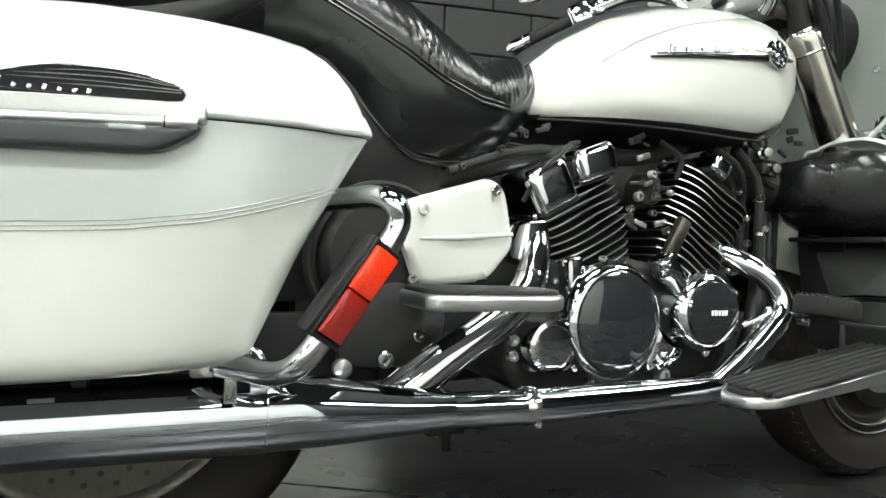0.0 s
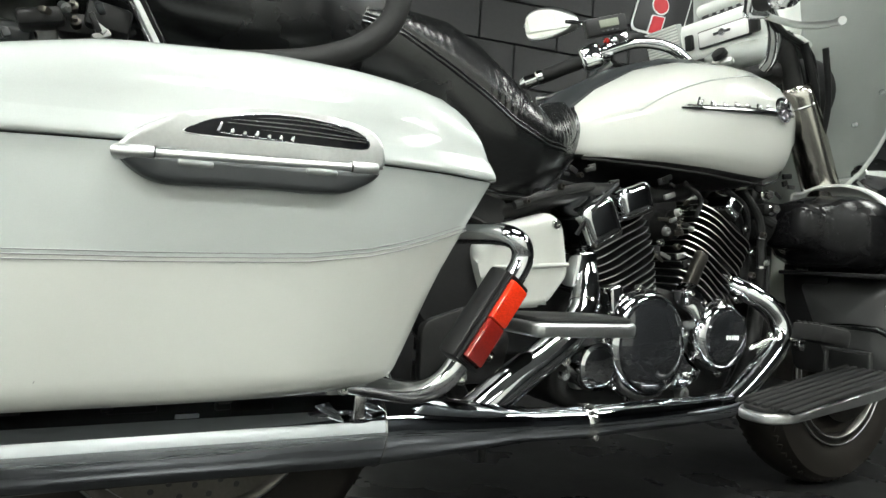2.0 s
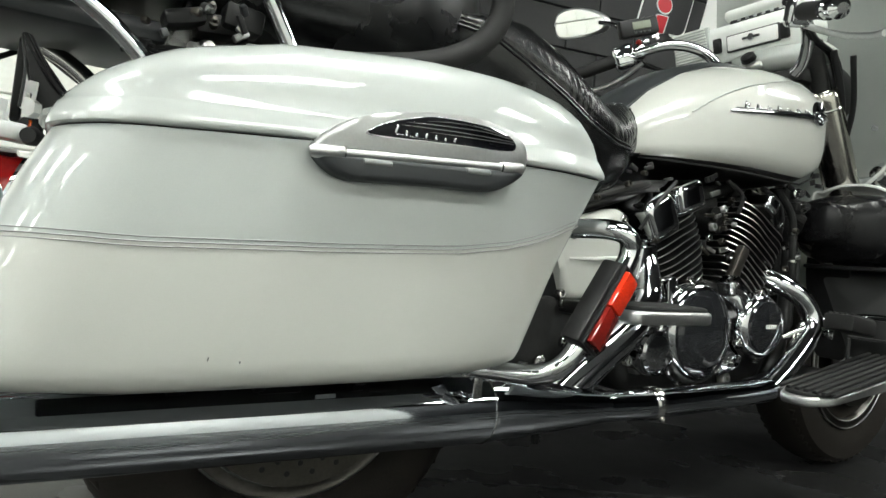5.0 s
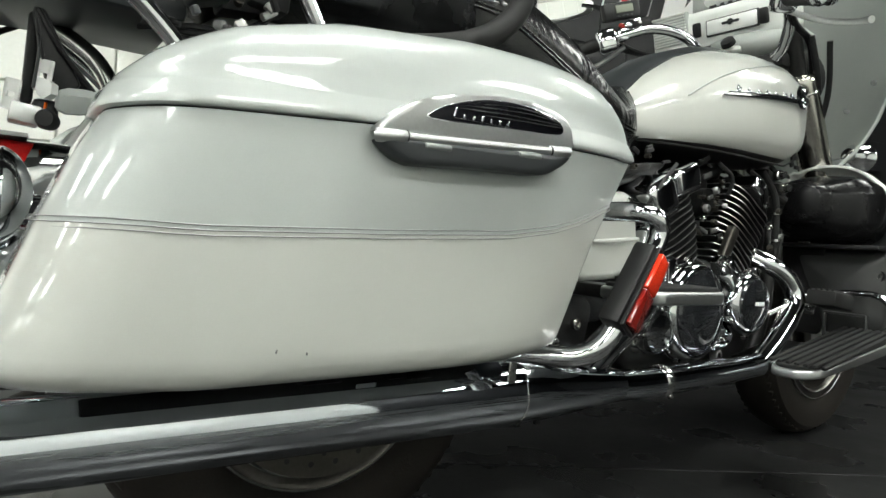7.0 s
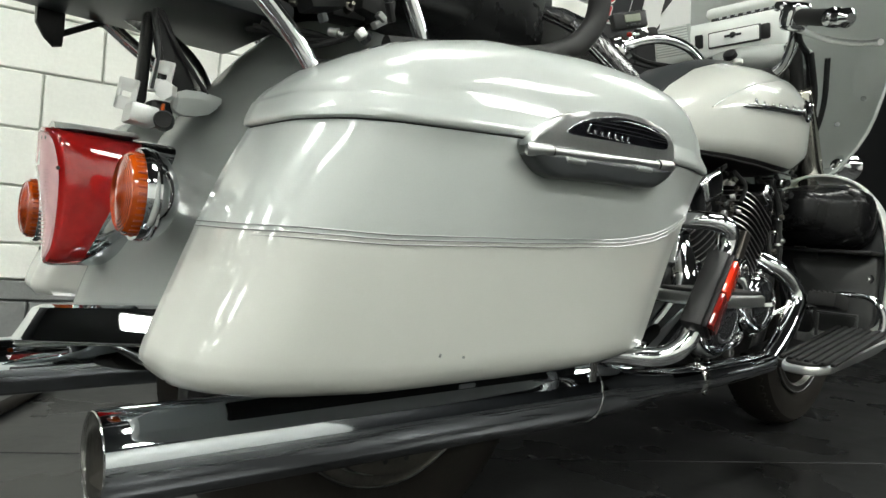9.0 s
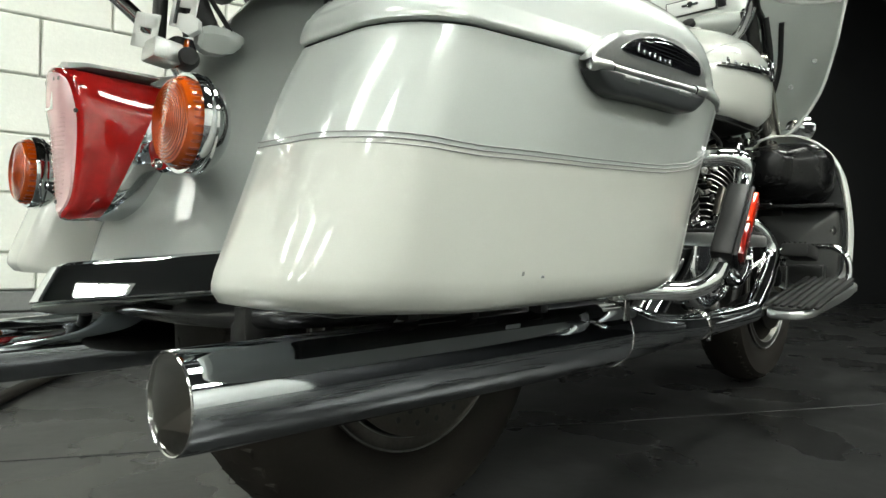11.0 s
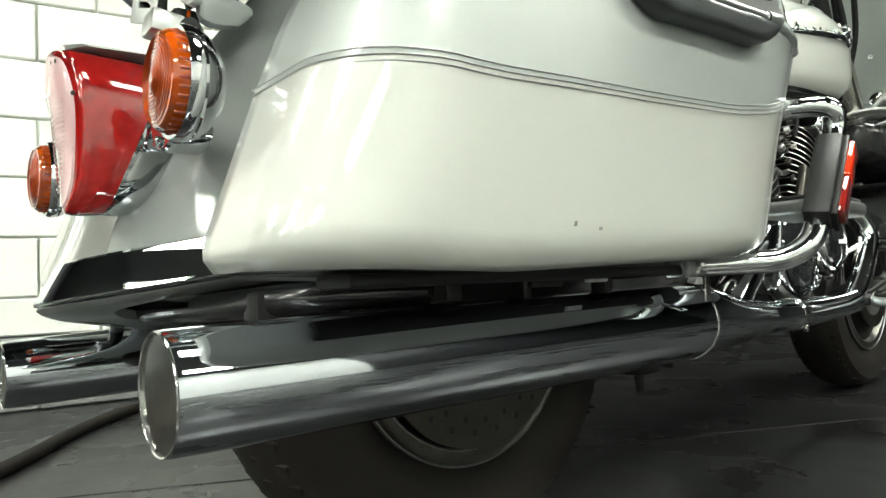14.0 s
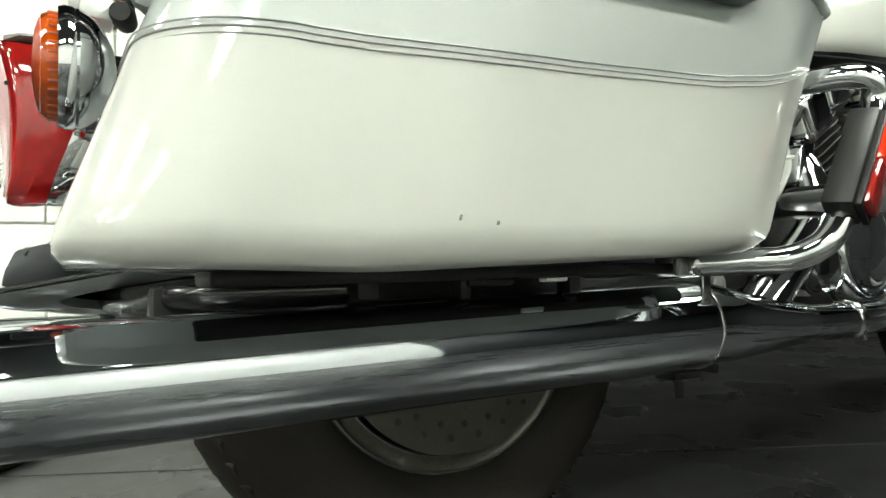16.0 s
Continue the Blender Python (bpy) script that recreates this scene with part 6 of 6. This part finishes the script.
def handlebar():
    h = new("handlebar")
    h.parent = bike
    for sd, tip, mid in ((1, Vector((0.919, 0.445, 1.062)), Vector((1.060, 0.295, 1.140))), (-1, Vector((0.902, -0.381, 1.042)), Vector((1.050, -0.205, 1.125)))):
        d = (tip - mid).normalized()
        bar = spline([(1.235, sd * 0.10, 1.05), *([(1.232, 0.115, 1.11), (1.200, 0.16, 1.160), (1.135, 0.215, 1.172)] if sd > 0 else [(1.225, -0.125, 1.07), (1.180, -0.160, 1.105), (1.120, -0.185, 1.128)]), mid - d * 0.02, mid, lerp(mid, tip, 0.5)], 8)
        part("bar", tube(bar, 0.0145, 18), CHROME, h, "swept chrome handlebar")
        part("grip", tube([lerp(mid, tip, 0.16), lerp(mid, tip, 0.4), lerp(mid, tip, 0.68)], [0.019, 0.0185, 0.019], 20), RUBBER_PAD, h, "black foam grip")
        part("grip_end", tube([lerp(mid, tip, 0.68), lerp(mid, tip, 0.69), lerp(mid, tip, 0.76), lerp(mid, tip, 0.78), lerp(mid, tip, 0.93), tip], [0.017, 0.0215, 0.0215, 0.018, 0.0205, 0.010], 20), CHROME, h, "chrome grip end")
        rot = d.to_track_quat("X", "Z").to_matrix().to_4x4()
        pod = part("switch_pod", box(*lerp(mid, tip, 0.05), 0.060, 0.050, 0.066, 0.014, rot, segs=3), CHROME, h, "chrome switch housing")
        for k in range(4):
            off = rot @ Vector((-0.014 + 0.026 * (k % 2), -0.024 * sd, 0.014 - 0.026 * (k // 2)))
            part("switch_button", box(*(lerp(mid, tip, 0.05) + off), 0.014, 0.010, 0.012, 0.003, rot), BLACK_PLASTIC, pod)
        part("lever_perch", box(*(mid - d * 0.025 + Vector((0.012, 0, 0.004))), 0.034, 0.044, 0.040, 0.010, rot), CHROME, h)
        part("reservoir", box(*(mid - d * 0.05 + Vector((0.02, 0, 0.030))), 0.05, 0.05, 0.024, 0.008, rot), CHROME, h, "chrome fluid reservoir")
        end = Vector((1.012, -0.406, 1.017)) if sd < 0 else Vector((0.985, 0.455, 1.035))
        lev = spline([mid - d * 0.02 + Vector((0.035, 0, -0.018)), lerp(mid, end, 0.35) + Vector((0.045, 0, -0.022)), lerp(mid, end, 0.75) + Vector((0.022, 0, -0.012)), end], 6)
        part("lever", tube(lev, [interp(i / (len(lev) - 1), [(0, 0.007), (0.5, 0.0068), (0.9, 0.0058), (0.94, 0.0082), (1.0, 0.0075)]) for i in range(len(lev))], 14), BRUSHED, h, "polished metal hand lever")
        for q in range(2):
            part("cable", tube(spline([mid + Vector((0.04, 0, -0.01 * q)), mid + Vector((0.11 + 0.03 * q, -0.03 * sd, -0.02)), Vector((1.31 + 0.03 * q, sd * 0.15, 1.09)), Vector((1.36 + 0.03 * q, sd * 0.145, 0.95))], 6), 0.006, 10), BLACK_PLASTIC, h, "black control cable")
    a, b = Vector((1.008, 0.293, 1.221)), Vector((1.114, 0.249, 1.256))
    rot = (b - a).normalized().to_track_quat("X", "Z").to_matrix().to_4x4()
    mid = (a + b) / 2 + Vector((0.012, 0.006, -0.016))
    disp = part("display", box(*mid, 0.118, 0.026, 0.050, 0.006, rot), BLACK_PLASTIC, h, "small black accessory display")
    part("screen", box(*(mid + rot @ Vector((0.006, -0.0135, 0.004))), 0.056, 0.004, 0.022, 0.002, rot), LCD, disp, "pale green-grey screen")
    for k in range(4):
        part("display_button", box(*(mid + rot @ Vector((-0.016 + 0.014 * k, -0.0135, -0.016))), 0.008, 0.004, 0.004, 0.001, rot), GREY_PLASTIC, disp)
    part("display_pod", lathe([(-0.03, 0.02), (-0.02, 0.020), (0.02, 0.020), (0.03, 0.02)], mid + Vector((0.05, -0.03, -0.035)), b - a, 24), BLACK_PLASTIC, disp)
    part("red_switch", box(1.072, 0.268, 1.178, 0.016, 0.014, 0.014, 0.004), RED_REFLECTOR, h)
    part("mirror_stem", tube(spline([(1.03, 0.30, 1.215), (1.015, 0.325, 1.232), (1.0, 0.36, 1.242)]), 0.0055, 10), CHROME, h)
    ol = [(-0.102, 0.004), (-0.098, 0.034), (-0.060, 0.050), (0.0, 0.049), (0.070, 0.030), (0.100, 0.010), (0.098, -0.016), (0.06, -0.030), (-0.01, -0.038), (-0.075, -0.038), (-0.097, -0.02)]
    pts = round_poly(ol, 4)
    m = Matrix.Translation((1.0, 0.445, 1.258)) @ Matrix.Rotation(radians(-84), 4, "Z") @ Matrix.Rotation(radians(12), 4, "X") @ Matrix.Rotation(radians(9), 4, "Y")
    shell = plate(pts, 0.0, 0.025, 0.008, 3)
    bmesh.ops.transform(shell, matrix=m, verts=shell.verts[:])
    sh = part("mirror_shell", shell, BRUSHED, h, "oval bright metal mirror shell")
    glass = plate([(x * 0.92, z * 0.86) for x, z in pts], -0.002, 0.003, 0.0)
    bmesh.ops.transform(glass, matrix=m, verts=glass.verts[:])
    part("mirror_glass", glass, MIRROR, sh, "mirror glass", smooth=False)


handlebar()


# -- hoses, clips and fittings round the engine --
def fittings():
    rng = random.Random(11)
    g = new("engine_fittings")
    g.parent = bike
    for pts, r, mt, lab in (
            ([(0.50, -0.165, 0.640), (0.57, -0.18, 0.668), (0.64, -0.17, 0.688), (0.70, -0.13, 0.70)], 0.008, RUBBER_PAD, "black rubber hose"),
            ([(0.93, -0.15, 0.735), (0.965, -0.165, 0.705), (0.96, -0.16, 0.665)], 0.005, RUBBER_PAD, "black fuel hose"),
            ([(1.06, -0.15, 0.735), (1.11, -0.16, 0.705), (1.135, -0.155, 0.66), (1.14, -0.14, 0.60)], 0.007, BLACK_PLASTIC, "black breather hose"),
            ([(1.12, -0.15, 0.74), (1.16, -0.165, 0.68), (1.165, -0.17, 0.60), (1.175, -0.165, 0.53)], 0.009, RUBBER_PAD, "black coolant hose"),
            ([(1.10, -0.10, 0.70), (1.175, -0.13, 0.70), (1.22, -0.16, 0.675)], 0.012, RUBBER_PAD, "black coolant hose"),
            ([(0.62, -0.19, 0.600), (0.640, -0.205, 0.645), (0.70, -0.20, 0.70)], 0.004, BLACK_PLASTIC, "plug lead")):
        part("hose", tube(spline(pts, 6), r, 10), mt, g, lab)
    for x, y, z, ax, r in ((0.895, -0.165, 0.668, (0.2, -1, 0.2), 0.008), (0.925, -0.16, 0.690, (0, -1, 0.3), 0.006), (0.872, -0.16, 0.628, (0, -1, 0), 0.009), (0.945, -0.158, 0.640, (0.3, -1, 0), 0.006), (0.905, -0.16, 0.600, (0, -1, 0), 0.007), (0.575, -0.19, 0.680, (0, -1, 0), 0.006), (0.615, -0.19, 0.705, (0, -1, 0), 0.005), (0.655, -0.195, 0.585, (0, -1, 0), 0.008), (1.155, -0.175, 0.645, (0, -1, 0), 0.007), (1.170, -0.175, 0.585, (0, -1, 0), 0.006), (1.125, -0.175, 0.555, (0, -1, 0), 0.007), (0.515, -0.175, 0.648, (0, -1, 0), 0.005)):
        bolt("fitting_bolt", (x, y, z), ax, r, g, 0.010, rng.choice((DISC_STEEL, WARM_METAL, DISC_STEEL)))
    for k in range(34):
        x, z = (rng.uniform(0.86, 0.96), rng.uniform(0.57, 0.72)) if k < 14 else ((rng.uniform(0.60, 0.90), rng.uniform(0.700, 0.738)) if k < 24 else (rng.uniform(1.14, 1.30), rng.uniform(0.70, 0.80)))
        rot = Matrix.Rotation(rng.uniform(-0.6, 0.6), 4, "Y")
        part("linkage_plate", box(x, -0.145 - 0.012 * rng.random(), z, rng.uniform(0.012, 0.034), 0.006, rng.uniform(0.006, 0.014), 0.002, rot), rng.choice((WARM_METAL, BLACK_PAINT, DISC_STEEL) if k < 14 else (BLACK_PAINT, BLACK_PLASTIC)), g)
    # throttle spring between the cylinders
    coil = [(0.915 + 0.006 * math.cos(1.2 * i), -0.16 + 0.006 * math.sin(1.2 * i), 0.63 + 0.0011 * i) for i in range(46)]
    part("throttle_spring", tube(coil, 0.0012, 6), DISC_STEEL, g)
    part("pipe_band", lathe([(-0.006, 0.0235), (-0.004, 0.0262), (0.004, 0.0262), (0.006, 0.0235)], (0.628, -0.212, 0.480), (0.5, 0.25, 0.83), 24), CHROME_DULL, g, "pipe band clamp")
    for k in range(3):
        part("hose_clip", lathe([(-0.004, 0.009), (-0.003, 0.0112), (0.003, 0.0112), (0.004, 0.009)], ((1.164, -0.168, 0.64), (1.168, -0.169, 0.575), (1.19, -0.14, 0.692))[k], ((0, 0, 1), (0, 0, 1), (0.8, -0.4, -0.3))[k], 16), CHROME_DULL, g)


fittings()

# ---- floor joint ----
joint = part("floor_joint", box(0, 0, 0.0004, 7.0, 0.005, 0.0022, 0.0008, segs=1), DARK_WALL, smooth=False)
joint.location, joint.rotation_euler = (0.49, 0.227, 0.0), (0, 0, math.atan2(-0.174, 0.31))
tagged(joint, "dark sealed joint line across the concrete floor", "floor joint", kind="structure")

# ---- hose on the floor ----
hose = part("hose", tube(spline([(-0.85, 0.55, 0.016), (-0.58, 0.72, 0.016), (-0.365, 0.98, 0.016), (-0.20, 1.24, 0.016), (0.01, 1.48, 0.016), (0.3, 1.62, 0.016), (0.7, 1.56, 0.016)], 8), 0.016, 14), RUBBER)
tagged(hose, "black rubber hose lying on the floor", "hose")


# ---- wall sign ----
def wall_sign():
    s = new("wall_sign")
    s.matrix_world = WALL_M
    tagged(s, "large company sign in red, white and black on the block wall", "sign")
    L = 1 / math.cos(WALL_A)
    x0, x1 = 2.21 * L, 2.50 * L

    def slab(outline, y0, y1, name, mt, label=""):
        ob = part(name, plate(outline, y0, y1, 0.002), mt, s, label)
        return ob
    fr = soft_corners([(x0 - 0.02, 1.80), (x0 + 0.04, 2.04), (x1 + 0.04, 2.04), (x1 - 0.02, 1.80)], 0.05)
    slab([(lerp(2.42, x, 1.06), lerp(1.92, z, 1.10)) for x, z in fr], -0.004, -0.008, "sign_outline", WHITE_PAINT, "white outline")
    slab(fr, -0.008, -0.012, "sign_field", BLACK_SIGN, "black field")
    part("dot_outline", lathe([(0, 0.050), (0.003, 0.050), (0.003, 0)], (2.402, -0.012, 1.945), (0, -1, 0), 32), WHITE_PAINT, s)
    part("red_dot", lathe([(0, 0.043), (0.006, 0.043), (0.006, 0)], (2.402, -0.012, 1.945), (0, -1, 0), 32), RED_PAINT, s)
    slab(soft_corners([(2.325, 1.783), (2.353, 1.890), (2.436, 1.890), (2.408, 1.783)], 0.012), -0.012, -0.015, "stem_outline", WHITE_PAINT)
    slab(soft_corners([(2.334, 1.79), (2.360, 1.883), (2.427, 1.883), (2.401, 1.79)], 0.008), -0.015, -0.019, "red_stem", RED_PAINT)
    # the wide lettering beyond is drawn as slanted bars
    x = 2.63
    for w in (0.44, 0.38, 0.34, 0.38, 0.36):
        slab([(x, 1.80), (x + 0.09, 2.18), (x + w + 0.09, 2.18), (x + w, 1.80)], -0.004, -0.010, "letter_bar", WHITE_PAINT, "white letter block")
        slab([(x + w * 0.40, 1.93), (x + w * 0.42 + 0.05, 2.178), (x + w * 0.72 + 0.05, 2.178)], -0.010, -0.014, "letter_core", BLACK_SIGN)
        slab([(x + w * 0.26, 1.802), (x + w * 0.36, 1.802), (x + w * 0.40, 1.88)], -0.010, -0.014, "letter_core", BLACK_SIGN)
        x += w + 0.05


wall_sign()


# ---- blocks of the wall ----
def blocks():
    ca = math.cos(WALL_A)
    meshes = {}

    def block_mesh(w, h):
        key = (round(w, 3), round(h, 3))
        if key not in meshes:
            bm = box(0, 0, 0, w, 0.03, h, 0.0045, segs=1)
            me = bpy.data.meshes.new("block")
            bmesh.ops.recalc_face_normals(bm, faces=bm.faces)
            bm.to_mesh(me)
            bm.free()
            me.materials.append(None)
            meshes[key] = me
        return meshes[key]

    def put(x0, x1, z0, z1, material):
        if x1 - x0 < 0.03:
            return
        g = 0.0020 if material == BLACK_BLOCK else 0.0032
        ob = new("block", block_mesh(x1 - x0 - 2 * g, z1 - z0 - 2 * g))
        ob.parent = wall_north
        ob.location = ((x0 + x1) / 2, 0.015, (z0 + z1) / 2)
        ob.material_slots[0].link = "OBJECT"
        ob.material_slots[0].material = material
    for c in range(13):
        z0 = BED + COURSE * c
        z1 = BED + COURSE * (c + 1)
        if c == 0:
            z0 = 0.0
        first = (-0.01 if c % 2 else -0.19) / ca
        x = first - 7 * BLOCK
        while x < 4.4:
            a, b = x, x + BLOCK
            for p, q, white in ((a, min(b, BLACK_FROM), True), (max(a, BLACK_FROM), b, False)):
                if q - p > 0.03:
                    # courses from 9 up are out of view, blackened to darken reflections and bounce
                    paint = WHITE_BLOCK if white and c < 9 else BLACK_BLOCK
                    if c == 1:
                        put(p, q, z0, 0.25, GREY_BLOCK if white else BLACK_BLOCK)
                        put(p, q, 0.25, z1, paint)
                    else:
                        put(p, q, z0, z1, (GREY_BLOCK if white else BLACK_BLOCK) if c < 1 else paint)
            x += BLOCK


blocks()
